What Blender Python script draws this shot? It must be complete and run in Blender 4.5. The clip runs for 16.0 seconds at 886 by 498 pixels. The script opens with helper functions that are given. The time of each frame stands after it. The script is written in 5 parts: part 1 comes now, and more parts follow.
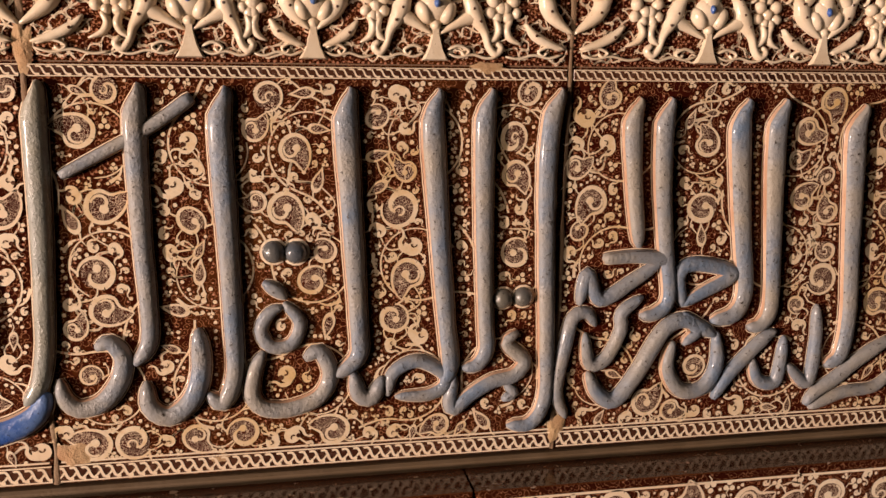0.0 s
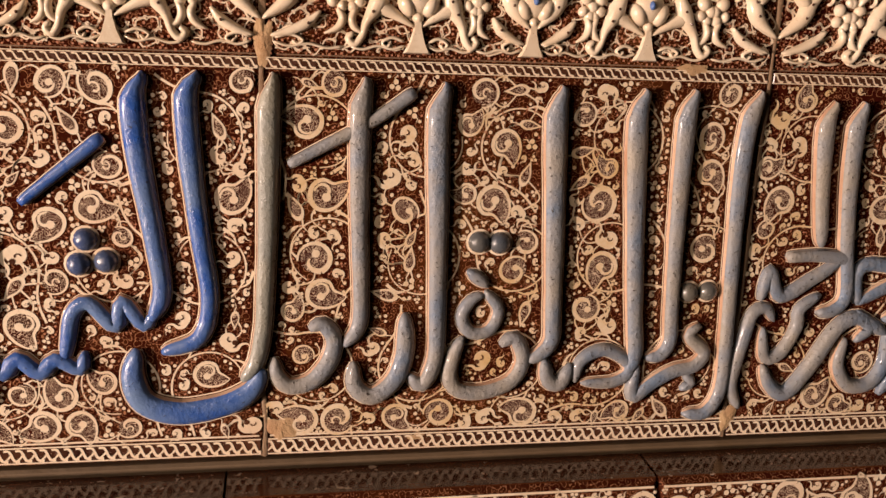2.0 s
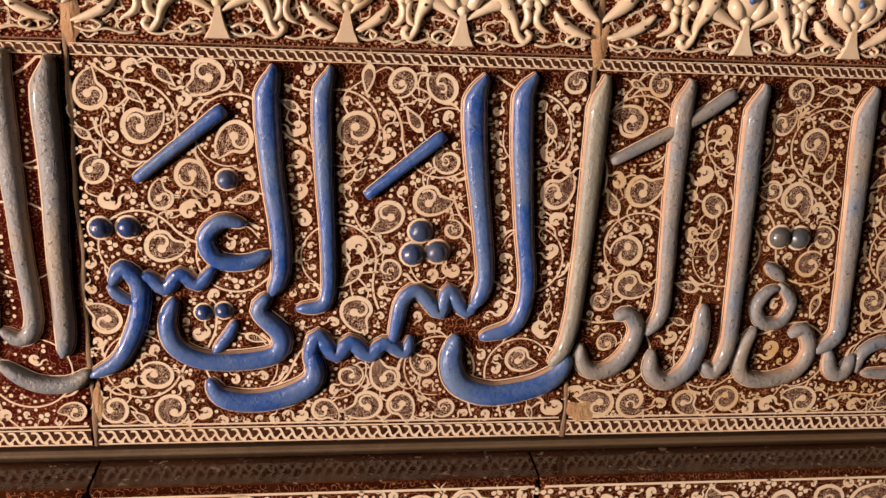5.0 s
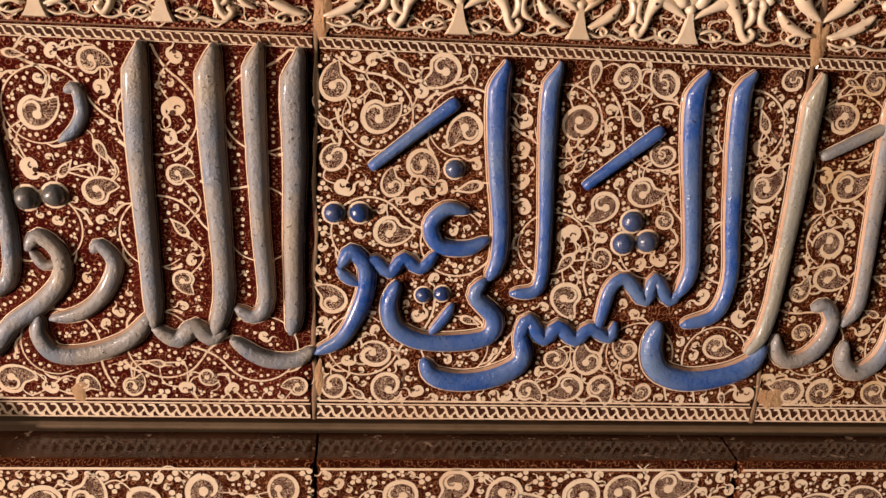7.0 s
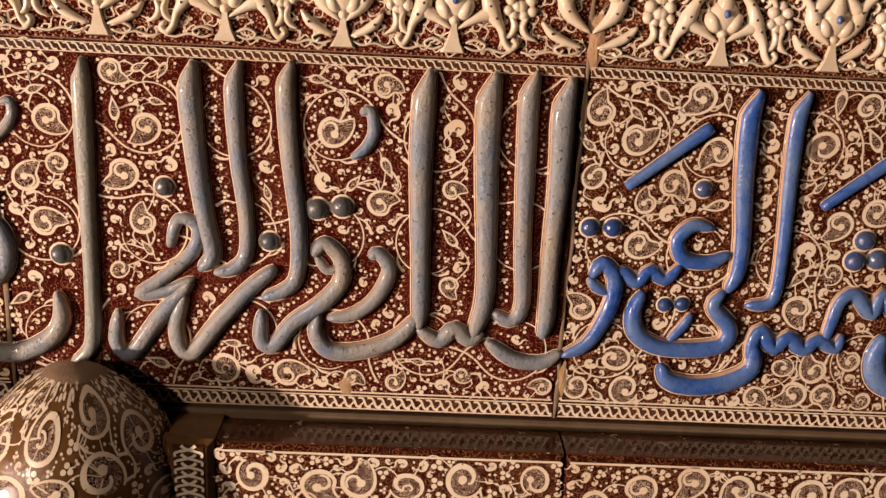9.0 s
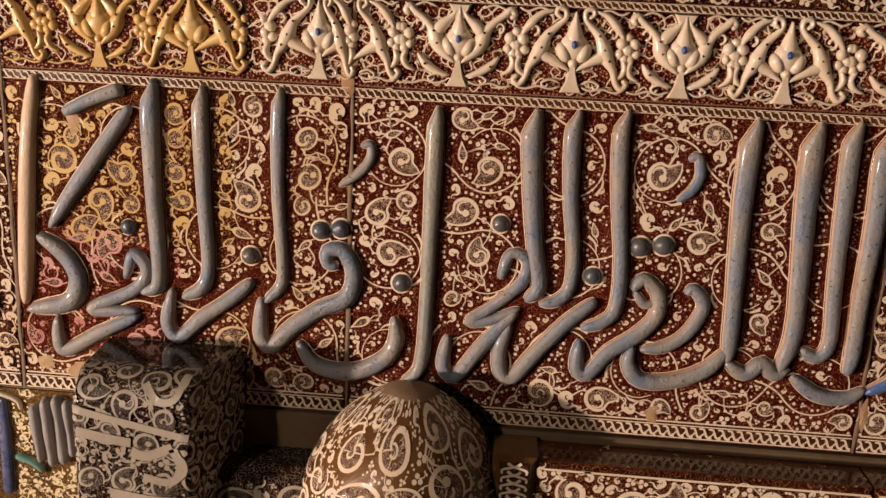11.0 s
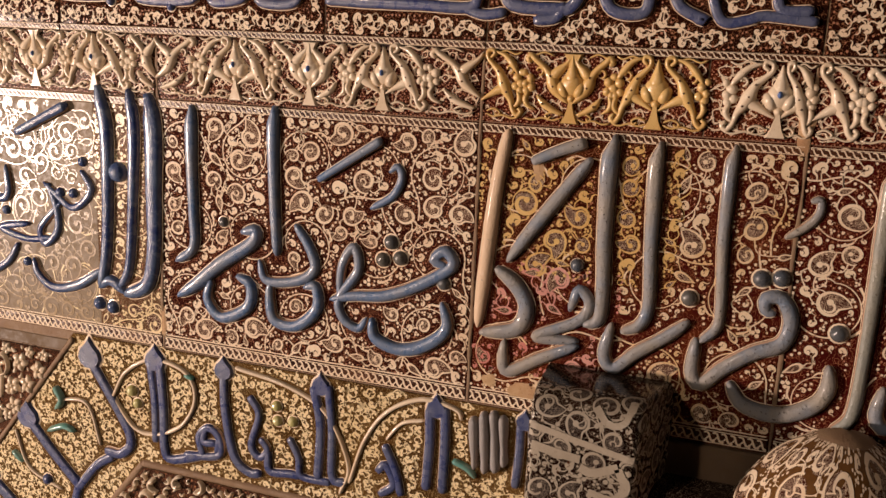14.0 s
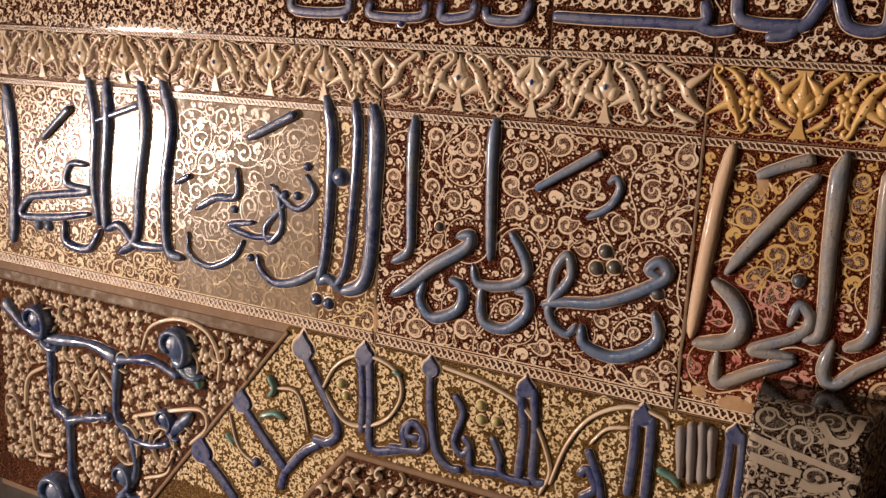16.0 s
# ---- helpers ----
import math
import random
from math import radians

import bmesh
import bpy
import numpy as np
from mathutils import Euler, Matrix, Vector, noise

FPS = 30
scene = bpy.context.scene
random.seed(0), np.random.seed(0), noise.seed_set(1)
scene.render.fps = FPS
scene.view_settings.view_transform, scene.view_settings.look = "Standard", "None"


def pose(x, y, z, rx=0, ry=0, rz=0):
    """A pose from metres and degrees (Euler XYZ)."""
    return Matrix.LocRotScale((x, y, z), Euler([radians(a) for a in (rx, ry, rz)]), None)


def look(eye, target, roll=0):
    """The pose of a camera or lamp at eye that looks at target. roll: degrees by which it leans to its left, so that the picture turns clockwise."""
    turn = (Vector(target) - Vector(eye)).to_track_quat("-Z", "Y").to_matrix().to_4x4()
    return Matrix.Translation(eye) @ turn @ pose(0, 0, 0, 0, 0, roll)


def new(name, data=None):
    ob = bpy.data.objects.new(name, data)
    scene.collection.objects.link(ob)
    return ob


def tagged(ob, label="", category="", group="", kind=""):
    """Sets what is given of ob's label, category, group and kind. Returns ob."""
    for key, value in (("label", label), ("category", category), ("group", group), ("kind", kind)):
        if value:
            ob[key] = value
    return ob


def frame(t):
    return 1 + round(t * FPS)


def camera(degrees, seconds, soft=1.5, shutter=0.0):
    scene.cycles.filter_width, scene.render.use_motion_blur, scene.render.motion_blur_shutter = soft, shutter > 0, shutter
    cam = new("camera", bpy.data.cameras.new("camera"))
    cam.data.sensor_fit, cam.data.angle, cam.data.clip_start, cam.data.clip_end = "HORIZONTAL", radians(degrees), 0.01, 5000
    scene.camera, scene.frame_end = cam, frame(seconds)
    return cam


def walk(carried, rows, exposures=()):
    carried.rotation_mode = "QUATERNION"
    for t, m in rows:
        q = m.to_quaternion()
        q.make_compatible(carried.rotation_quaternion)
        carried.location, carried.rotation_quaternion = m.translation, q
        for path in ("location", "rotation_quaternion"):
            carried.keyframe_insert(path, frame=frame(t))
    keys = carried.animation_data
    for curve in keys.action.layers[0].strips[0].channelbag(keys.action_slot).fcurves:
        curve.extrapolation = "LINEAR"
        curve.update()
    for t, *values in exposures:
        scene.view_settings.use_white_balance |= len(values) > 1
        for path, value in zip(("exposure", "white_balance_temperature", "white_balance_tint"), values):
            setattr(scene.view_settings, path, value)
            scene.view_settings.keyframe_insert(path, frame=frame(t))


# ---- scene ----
cam = camera(51.2, 16.0, 1.5)
PATH = [
    (0, (-0.3526, -0.9894, 1.6734), (-0.0584, 0.4413, 1.3318), 1.08),
    (0.5, (-0.4075, -0.9836, 1.6880), (-0.1176, 0.4451, 1.3344), 1.49),
    (1, (-0.4536, -0.9834, 1.6945), (-0.1710, 0.4434, 1.3280), 1.90),
    (1.5, (-0.5063, -0.9841, 1.6998), (-0.2321, 0.4402, 1.3172), 2.27),
    (2, (-0.5601, -0.9818, 1.7042), (-0.2977, 0.4413, 1.3090), 2.57),
    (2.5, (-0.6190, -0.9812, 1.7074), (-0.3736, 0.4423, 1.3032), 2.68),
    (3, (-0.6751, -0.9767, 1.7160), (-0.4436, 0.4470, 1.3044), 2.55),
    (3.5, (-0.7239, -0.9761, 1.7279), (-0.5048, 0.4463, 1.3051), 2.48),
    (6, (-0.9666, -0.9735, 1.7351), (-0.7973, 0.4433, 1.2725), 2.82),
    (6.5, (-1.0177, -0.9835, 1.7361), (-0.8658, 0.4342, 1.2703), 2.91),
    (7, (-1.0704, -0.9974, 1.7386), (-0.9423, 0.4201, 1.2650), 2.97),
    (7.5, (-1.1231, -1.0176, 1.7403), (-1.0203, 0.4004, 1.2621), 2.96),
    (8, (-1.1823, -1.0375, 1.7461), (-1.1009, 0.3832, 1.2718), 3.02),
    (10.5, (-1.5415, -1.1520, 1.7495), (-1.5876, 0.2923, 1.3472), 2.91),
    (11, (-1.6108, -1.1799, 1.7510), (-1.7163, 0.2645, 1.3604), 2.73),
    (11.5, (-1.6734, -1.2153, 1.7612), (-1.8509, 0.2241, 1.3785), 2.40),
    (12, (-1.7212, -1.2462, 1.7658), (-1.9710, 0.1853, 1.3940), 2.06),
    (12.5, (-1.7647, -1.2696, 1.7656), (-2.0776, 0.1516, 1.4019), 1.95),
    (13, (-1.8044, -1.2923, 1.7621), (-2.1800, 0.1152, 1.4047), 1.97),
    (13.5, (-1.8383, -1.3275, 1.7587), (-2.2731, 0.0661, 1.4139), 2.15),
    (14, (-1.8654, -1.3552, 1.7627), (-2.3537, 0.0230, 1.4278), 2.38),
    (14.5, (-1.8989, -1.3802, 1.7563), (-2.4363, -0.0181, 1.4307), 2.63),
    (15, (-1.9319, -1.4132, 1.7460), (-2.5183, -0.0704, 1.4250), 2.77),
    (15.5, (-1.9540, -1.4438, 1.7432), (-2.5910, -0.1231, 1.4269), 2.82),
    (16, (-1.9711, -1.4663, 1.7516), (-2.6544, -0.1690, 1.4350), 2.78),
]
walk(cam, [(t, look(eye, target, roll)) for t, eye, target, roll in PATH], [(0, 0.7), (3.5, 0.62), (7, 0.42), (10.5, 0.0), (12, -0.43), (13.5, -0.46), (14.5, -0.62), (16, -0.72)])
AMBIENT = 0.007
LEDGE = -0.066
LAMPS = [   # place, target, watts, radius, colour, cone
    ((-7.2, -3.5, 0.9), (-1.1, 0.0, 1.2), 2700.0, 0.12, (1.0, 0.755, 0.63), 52.0),
    ((-4.05, -3.3, 2.7), (-1.7, 0.0, 1.4), 210.0, 0.10, (1.0, 0.77, 0.62), 90.0),
]


# ---- world and light ----
world = bpy.data.worlds.new("room_air")
scene.world = world
world.use_nodes = True
world.node_tree.nodes["Background"].inputs[0].default_value = (1.0, 0.86, 0.7, 1)
world.node_tree.nodes["Background"].inputs[1].default_value = AMBIENT


def lamp(place, target, watts, size, colour, cone):
    """A spotlight, wide or narrow (degrees), with a lit face of that radius."""
    data = bpy.data.lights.new("spotlight", "SPOT")
    data.shadow_soft_size, data.energy, data.color = size, watts, colour
    data.spot_size, data.spot_blend = radians(cone), 0.8
    ob = new("spotlight", data)
    ob.matrix_world = look(place, target)
    return tagged(ob, "warm gallery spotlight aimed along the tiled wall", "spotlight")


for row in LAMPS:
    lamp(*row)


# ---- materials ----
def nodes_of(name):
    m = bpy.data.materials.new(name)
    m.use_nodes = True
    return m, m.node_tree.nodes, m.node_tree.links, m.node_tree.nodes["Principled BSDF"]


def noise_tex(n, l, co, scale, detail=4.0, rough=0.6):
    t = n.new("ShaderNodeTexNoise")
    t.inputs["Scale"].default_value, t.inputs["Detail"].default_value, t.inputs["Roughness"].default_value = scale, detail, rough
    l.new(co, t.inputs["Vector"])
    return t.outputs["Fac"]


def ramp(n, l, fac, *stops):
    r = n.new("ShaderNodeValToRGB")
    while len(r.color_ramp.elements) < len(stops):
        r.color_ramp.elements.new(0.5)
    for e, (pos, col) in zip(r.color_ramp.elements, stops):
        e.position = pos
        e.color = (*col, 1) if isinstance(col, tuple) else (col, col, col, 1)
    l.new(fac, r.inputs[0])
    return r.outputs[0]


def mixed(n, l, fac, a, b):
    m = n.new("ShaderNodeMix")
    m.data_type = "RGBA"
    for value, i in ((fac, 0), (a, 6), (b, 7)):
        if isinstance(value, tuple):
            m.inputs[i].default_value = (*value, 1)
        elif isinstance(value, float):
            m.inputs[i].default_value = value
        else:
            l.new(value, m.inputs[i])
    return m.outputs[2]


def glaze(name, base, worn, chip, wear=0.5, rough=0.22, bump=0.25, scale=38.0, coat=0.5, chips=0.3, metal=0.0):
    """Fired glaze: a mottled base, worn patches, small chips that show the clay, an uneven gloss."""
    m, n, l, b = nodes_of(name)
    co = n.new("ShaderNodeTexCoord").outputs["Object"]
    broad, fine, grit = noise_tex(n, l, co, 9.0, 3), noise_tex(n, l, co, scale * 2, 5), noise_tex(n, l, co, scale * 9, 3, 0.7)
    patch = ramp(n, l, broad, (wear - 0.16, 0.0), (wear + 0.14, 1.0))
    speck = ramp(n, l, fine, (0.42, 0.0), (0.68, 1.0))
    tone = mixed(n, l, patch, worn, base)
    tone = mixed(n, l, speck, tone, mixed(n, l, 0.45, tone, worn))
    flake = ramp(n, l, grit, (0.70 - 0.1 * chips, 0.0), (0.76 - 0.1 * chips, 1.0))
    tone = mixed(n, l, flake, tone, chip)
    l.new(tone, b.inputs["Base Color"])
    l.new(ramp(n, l, fine, (0.3, rough * 0.7), (0.75, min(1.0, rough * 1.8))), b.inputs["Roughness"])
    b.inputs["Coat Weight"].default_value, b.inputs["Coat Roughness"].default_value = coat, 0.12
    b.inputs["Metallic"].default_value = metal
    bp = n.new("ShaderNodeBump")
    bp.inputs["Strength"].default_value, bp.inputs["Distance"].default_value = bump, 0.002
    add = n.new("ShaderNodeMath")
    l.new(noise_tex(n, l, co, scale * 1.3, 4), add.inputs[0])
    l.new(grit, add.inputs[1])
    l.new(add.outputs[0], bp.inputs["Height"])
    l.new(bp.outputs[0], b.inputs["Normal"])
    return m


def lustre(name, ground, stain, line, cover=0.0, rough=0.2, stain_at=0.55, cell=150.0):
    """Lustre-painted ground: dark glaze with fine scratched curls and dots, stained and rubbed in patches."""
    m, n, l, b = nodes_of(name)
    co = n.new("ShaderNodeTexCoord").outputs["Object"]
    warp = n.new("ShaderNodeVectorMath")
    warp.operation = "SCALE"
    t = n.new("ShaderNodeTexNoise")
    t.inputs["Scale"].default_value = 60
    l.new(co, t.inputs["Vector"])
    l.new(t.outputs["Color"], warp.inputs[0])
    warp.inputs["Scale"].default_value = 0.006
    add = n.new("ShaderNodeVectorMath")
    l.new(co, add.inputs[0])
    l.new(warp.outputs[0], add.inputs[1])
    v = n.new("ShaderNodeTexVoronoi")
    v.inputs["Scale"].default_value = cell
    l.new(add.outputs[0], v.inputs["Vector"])
    ring = n.new("ShaderNodeMath")
    ring.operation = "SINE"
    k = n.new("ShaderNodeMath")
    k.operation = "MULTIPLY"
    k.inputs[1].default_value = 15.0
    l.new(v.outputs["Distance"], k.inputs[0])
    l.new(k.outputs[0], ring.inputs[0])
    curl = ramp(n, l, ring.outputs[0], (0.66 - cover, 0.0), (0.92 - cover, 1.0))
    broad, fine = noise_tex(n, l, co, 7.0, 4), noise_tex(n, l, co, 90.0, 4)
    tone = mixed(n, l, ramp(n, l, broad, (stain_at - 0.05, 0.0), (stain_at + 0.12, 1.0)), ground, stain)
    tone = mixed(n, l, ramp(n, l, fine, (0.45, 0.0), (0.7, 0.6)), tone, stain)
    gate = n.new("ShaderNodeMath")
    gate.operation = "MULTIPLY"
    l.new(curl, gate.inputs[0])
    l.new(ramp(n, l, fine, (0.35, 0.25), (0.55, 0.85)), gate.inputs[1])
    tone = mixed(n, l, gate.outputs[0], tone, line)
    l.new(tone, b.inputs["Base Color"])
    l.new(ramp(n, l, fine, (0.3, rough * 0.7), (0.7, rough * 1.7)), b.inputs["Roughness"])
    b.inputs["Coat Weight"].default_value = 0.0
    b.inputs["Specular IOR Level"].default_value = 0.22
    bp = n.new("ShaderNodeBump")
    bp.inputs["Strength"].default_value, bp.inputs["Distance"].default_value = 0.14, 0.0015
    l.new(noise_tex(n, l, co, 45.0, 5), bp.inputs["Height"])
    l.new(bp.outputs[0], b.inputs["Normal"])
    return m


CLAY = (0.42, 0.25, 0.15)
CREAM = glaze("cream_slip", (0.80, 0.67, 0.50), (0.70, 0.52, 0.35), (0.25, 0.1, 0.05), 0.42, 0.16, 0.1, 60, 0.0, 0.1)
AMBER_CREAM = glaze("cream_slip_amber_stained", (0.74, 0.60, 0.43), (0.58, 0.36, 0.12), (0.25, 0.1, 0.05), 0.38, 0.3, 0.2, 60, 0.25, 0.1)
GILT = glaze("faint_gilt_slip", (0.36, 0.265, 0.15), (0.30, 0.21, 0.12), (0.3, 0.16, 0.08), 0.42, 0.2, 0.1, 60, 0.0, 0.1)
PALE_GOLD = glaze("pale_gold_slip", (0.84, 0.70, 0.44), (0.70, 0.54, 0.29), (0.2, 0.1, 0.04), 0.42, 0.16, 0.1, 60, 0.0, 0.1)
SILVER = glaze("tarnished_pale_slip", (0.43, 0.37, 0.29), (0.29, 0.245, 0.185), (0.1, 0.06, 0.04), 0.45, 0.28, 0.2, 60, 0.3, 0.2)
RELIEF_CREAM = glaze("cream_relief_glaze", (0.72, 0.61, 0.46), (0.56, 0.42, 0.27), (0.20, 0.07, 0.03), 0.40, 0.14, 0.2, 45, 0.15, 0.3)
GOLD = glaze("ochre_relief_glaze", (0.68, 0.47, 0.19), (0.56, 0.34, 0.11), (0.2, 0.07, 0.03), 0.45, 0.2, 0.25, 45, 0.25, 0.4)
# thin pale glaze of letter edges, also painting in their lit side
LIT_RIM = glaze("pale_lit_rim", (0.561, 0.391, 0.272), (0.383, 0.204, 0.119), (0.2, 0.07, 0.04), 0.45, 0.3, 0.3, 70, 0.3, 0.4)
STIPPLE = lustre("stippled_lustre", (0.045, 0.010, 0.006), (0.08, 0.02, 0.01), (0.72, 0.56, 0.40), 0.30, 0.09, 0.6, 300.0)
STIPPLE_DARK = lustre("dark_stippled_lustre", (0.014, 0.006, 0.005), (0.03, 0.014, 0.009), (0.27, 0.23, 0.18), 0.30, 0.3, 0.6, 330.0)
FLECK = glaze("dull_rose_flecks", (0.46, 0.215, 0.125), (0.34, 0.13, 0.07), (0.2, 0.05, 0.03), 0.45, 0.25, 0.2, 60, 0.1, 0.1)
GOLD_BROWN = glaze("gold_brown_lustre", (0.085, 0.036, 0.012), (0.16, 0.078, 0.026), (0.05, 0.02, 0.01), 0.5, 0.16, 0.3, 40, 0.2, 0.4)
ROSE = glaze("rose_slip", (0.62, 0.34, 0.28), (0.52, 0.16, 0.13), (0.2, 0.05, 0.04), 0.46, 0.3, 0.2, 60, 0.3, 0.1)
FILLER = glaze("tan_filler", (0.52, 0.36, 0.19), (0.36, 0.19, 0.09), (0.2, 0.09, 0.05), 0.48, 0.7, 0.8, 40, 0.0, 0.7)
GREY_BLUE = glaze("worn_grey_blue_glaze", (0.125, 0.172, 0.245), (0.30, 0.265, 0.215), (0.035, 0.025, 0.018), 0.50, 0.38, 0.9, 24, 0.18, 0.85)
WORN = glaze("worn_clay_glaze", (0.55, 0.40, 0.26), (0.62, 0.45, 0.30), (0.14, 0.16, 0.18), 0.5, 0.45, 0.6, 30, 0.1, 0.5)
COBALT = glaze("cobalt_glaze", (0.026, 0.085, 0.33), (0.13, 0.20, 0.34), (0.03, 0.03, 0.05), 0.44, 0.28, 0.6, 26, 0.35, 0.6)
SLATE = glaze("slate_blue_glaze", (0.085, 0.145, 0.265), (0.19, 0.21, 0.24), (0.03, 0.03, 0.04), 0.44, 0.26, 0.5, 28, 0.35, 0.5)
NAVY = glaze("navy_glaze", (0.018, 0.036, 0.13), (0.12, 0.17, 0.26), (0.04, 0.03, 0.03), 0.46, 0.2, 0.6, 30, 0.5, 0.3)
VIOLET = glaze("violet_blue_glaze", (0.033, 0.047, 0.145), (0.095, 0.11, 0.17), (0.03, 0.03, 0.05), 0.46, 0.26, 0.45, 40, 0.25, 0.4)
CHIPPED = glaze("dark_glazed_edge", (0.050, 0.013, 0.005), (0.095, 0.030, 0.010), (0.5, 0.38, 0.28), 0.5, 0.1, 0.2, 6, 0.0, 0.7)
TEAL = glaze("turquoise_glaze", (0.10, 0.27, 0.24), (0.25, 0.33, 0.26), CLAY, 0.42, 0.2, 0.3, 40, 0.6, 0.2)
OLIVE = glaze("olive_glaze", (0.40, 0.37, 0.13), (0.50, 0.46, 0.24), CLAY, 0.42, 0.2, 0.3, 40, 0.4, 0.2)
DOT_GREY = glaze("dark_grey_blue_glaze", (0.060, 0.075, 0.100), (0.12, 0.11, 0.09), (0.02, 0.02, 0.02), 0.5, 0.2, 0.5, 30, 0.5, 0.5)
DOT_BLUE = glaze("dark_cobalt_glaze", (0.020, 0.048, 0.17), (0.07, 0.09, 0.15), (0.02, 0.02, 0.03), 0.45, 0.2, 0.5, 30, 0.5, 0.5)
STONE_GREY = glaze("olive_grey_worn_glaze", (0.30, 0.275, 0.21), (0.22, 0.23, 0.21), (0.10, 0.07, 0.04), 0.5, 0.3, 0.8, 26, 0.25, 0.6)
ASH = glaze("weathered_grey_glaze", (0.25, 0.24, 0.24), (0.34, 0.3, 0.27), (0.1, 0.09, 0.1), 0.45, 0.5, 0.7, 50, 0.1, 0.6)
MORTAR = glaze("old_mortar", (0.187, 0.110, 0.061), (0.231, 0.149, 0.083), (0.12, 0.05, 0.03), 0.5, 0.7, 0.8, 40, 0.0, 0.5)
WOOD = glaze("dusty_brown_filler", (0.105, 0.066, 0.034), (0.14, 0.092, 0.050), (0.07, 0.045, 0.03), 0.5, 0.6, 0.4, 25, 0.1, 0.3)
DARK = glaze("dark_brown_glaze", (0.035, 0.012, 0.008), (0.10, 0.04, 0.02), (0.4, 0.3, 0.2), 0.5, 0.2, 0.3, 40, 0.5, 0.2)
PLASTER = glaze("dim_gallery_plaster", (0.05, 0.043, 0.036), (0.06, 0.05, 0.04), (0.08, 0.07, 0.06), 0.5, 0.8, 0.2, 12, 0.0, 0.1)
LINE = (0.42, 0.19, 0.095)
GROUNDS = {
    1: lustre("lustre_brown_red", (0.0330, 0.0046, 0.0024), (0.0560, 0.0125, 0.0045), LINE, -0.10, 0.065, 0.6),
    2: lustre("lustre_brown_amber", (0.0340, 0.0060, 0.0027), (0.0800, 0.0250, 0.0060), LINE, -0.10, 0.065, 0.58),
    3: lustre("lustre_brown_warm", (0.0370, 0.0068, 0.0032), (0.0720, 0.0215, 0.0070), LINE, -0.06, 0.065, 0.58),
    4: lustre("lustre_deep_red", (0.0460, 0.0052, 0.0042), (0.0800, 0.0120, 0.0075), LINE, -0.2, 0.065, 0.6),
    5: lustre("lustre_ruby", (0.0470, 0.0058, 0.0046), (0.1000, 0.0220, 0.0075), LINE, -0.2, 0.065, 0.58),
    6: lustre("lustre_plum_brown", (0.0270, 0.0058, 0.0048), (0.0470, 0.0140, 0.0098), LINE, -0.12, 0.065, 0.58),
    # 7 and 12: gold grounds made paler, with the lamp's broad sheen in their colour
    7: lustre("lustre_pale_gold_sheen", (0.0800, 0.0360, 0.0180), (0.1400, 0.0760, 0.0400), (0.42, 0.33, 0.21), -0.1, 0.11, 0.5),
    8: lustre("lustre_olive_gold", (0.0580, 0.0270, 0.0085), (0.1050, 0.0540, 0.0160), (0.42, 0.32, 0.15), -0.1, 0.065, 0.5),
    9: lustre("lustre_dark_spandrel", (0.0240, 0.0095, 0.0062), (0.0550, 0.0240, 0.0135), LINE, -0.1, 0.065, 0.5),
    10: lustre("lustre_black_brown", (0.0150, 0.0042, 0.0026), (0.0380, 0.0115, 0.0058), LINE, -0.2, 0.065, 0.6),
    12: lustre("lustre_plain_gold_sheen", (0.1300, 0.0900, 0.0480), (0.2000, 0.1450, 0.0860), (0.28, 0.21, 0.13), -0.3, 0.42, 0.5),
    11: lustre("lustre_black", (0.014, 0.006, 0.005), (0.035, 0.016, 0.010), (0.35, 0.29, 0.21), -0.12, 0.065, 0.6),
}

# ---- building blocks ----
GROUND = 0.010          # y of the painted ground of the wall; the room lies towards -y
RNG = np.random.RandomState(5)


class Shape:
    """Vertices and faces of one mesh, with a material slot per face."""

    def __init__(self):
        self.v, self.f, self.m, self.smooth = [], [], [], []

    def add(self, verts, faces, slot=0, smooth=True):
        k = len(self.v)
        self.v.extend(verts)
        self.f.extend([tuple(i + k for i in f) for f in faces])
        self.m.extend([slot] * len(faces))
        self.smooth.extend([smooth] * len(faces))
        return self

    def mesh(self, name, *materials):
        me = bpy.data.meshes.new(name)
        me.from_pydata([tuple(map(float, v)) for v in self.v], [], self.f)
        for m in materials:
            me.materials.append(m)
        me.polygons.foreach_set("material_index", self.m)
        me.polygons.foreach_set("use_smooth", self.smooth)
        me.update()
        return me


def part(name, shape, materials, parent, label="", kind=""):
    ob = new(name, shape.mesh(name, *materials))
    ob.parent = parent
    return tagged(ob, label, kind=kind)


def thing(name, label, category, group="", kind=""):
    return tagged(new(name), label, category, group, kind)


def box(s, x0, x1, y0, y1, z0, z1, slot=0, bevel=0.002):
    """A box with a bevelled edge round its front (-y) face."""
    b = bevel
    rings = [(x0, x1, z0, z1, y1), (x0, x1, z0, z1, y0 + b), (x0 + b, x1 - b, z0 + b, z1 - b, y0)]
    v = [(x, y, z) for a, c, d, e, y in rings for x, z in ((a, d), (c, d), (c, e), (a, e))]
    f = [(i + 4 * r, (i + 1) % 4 + 4 * r, (i + 1) % 4 + 4 * r + 4, i + 4 * r + 4) for r in (0, 1) for i in range(4)]
    return s.add(v, f + [(8, 9, 10, 11), (3, 2, 1, 0)], slot, False)


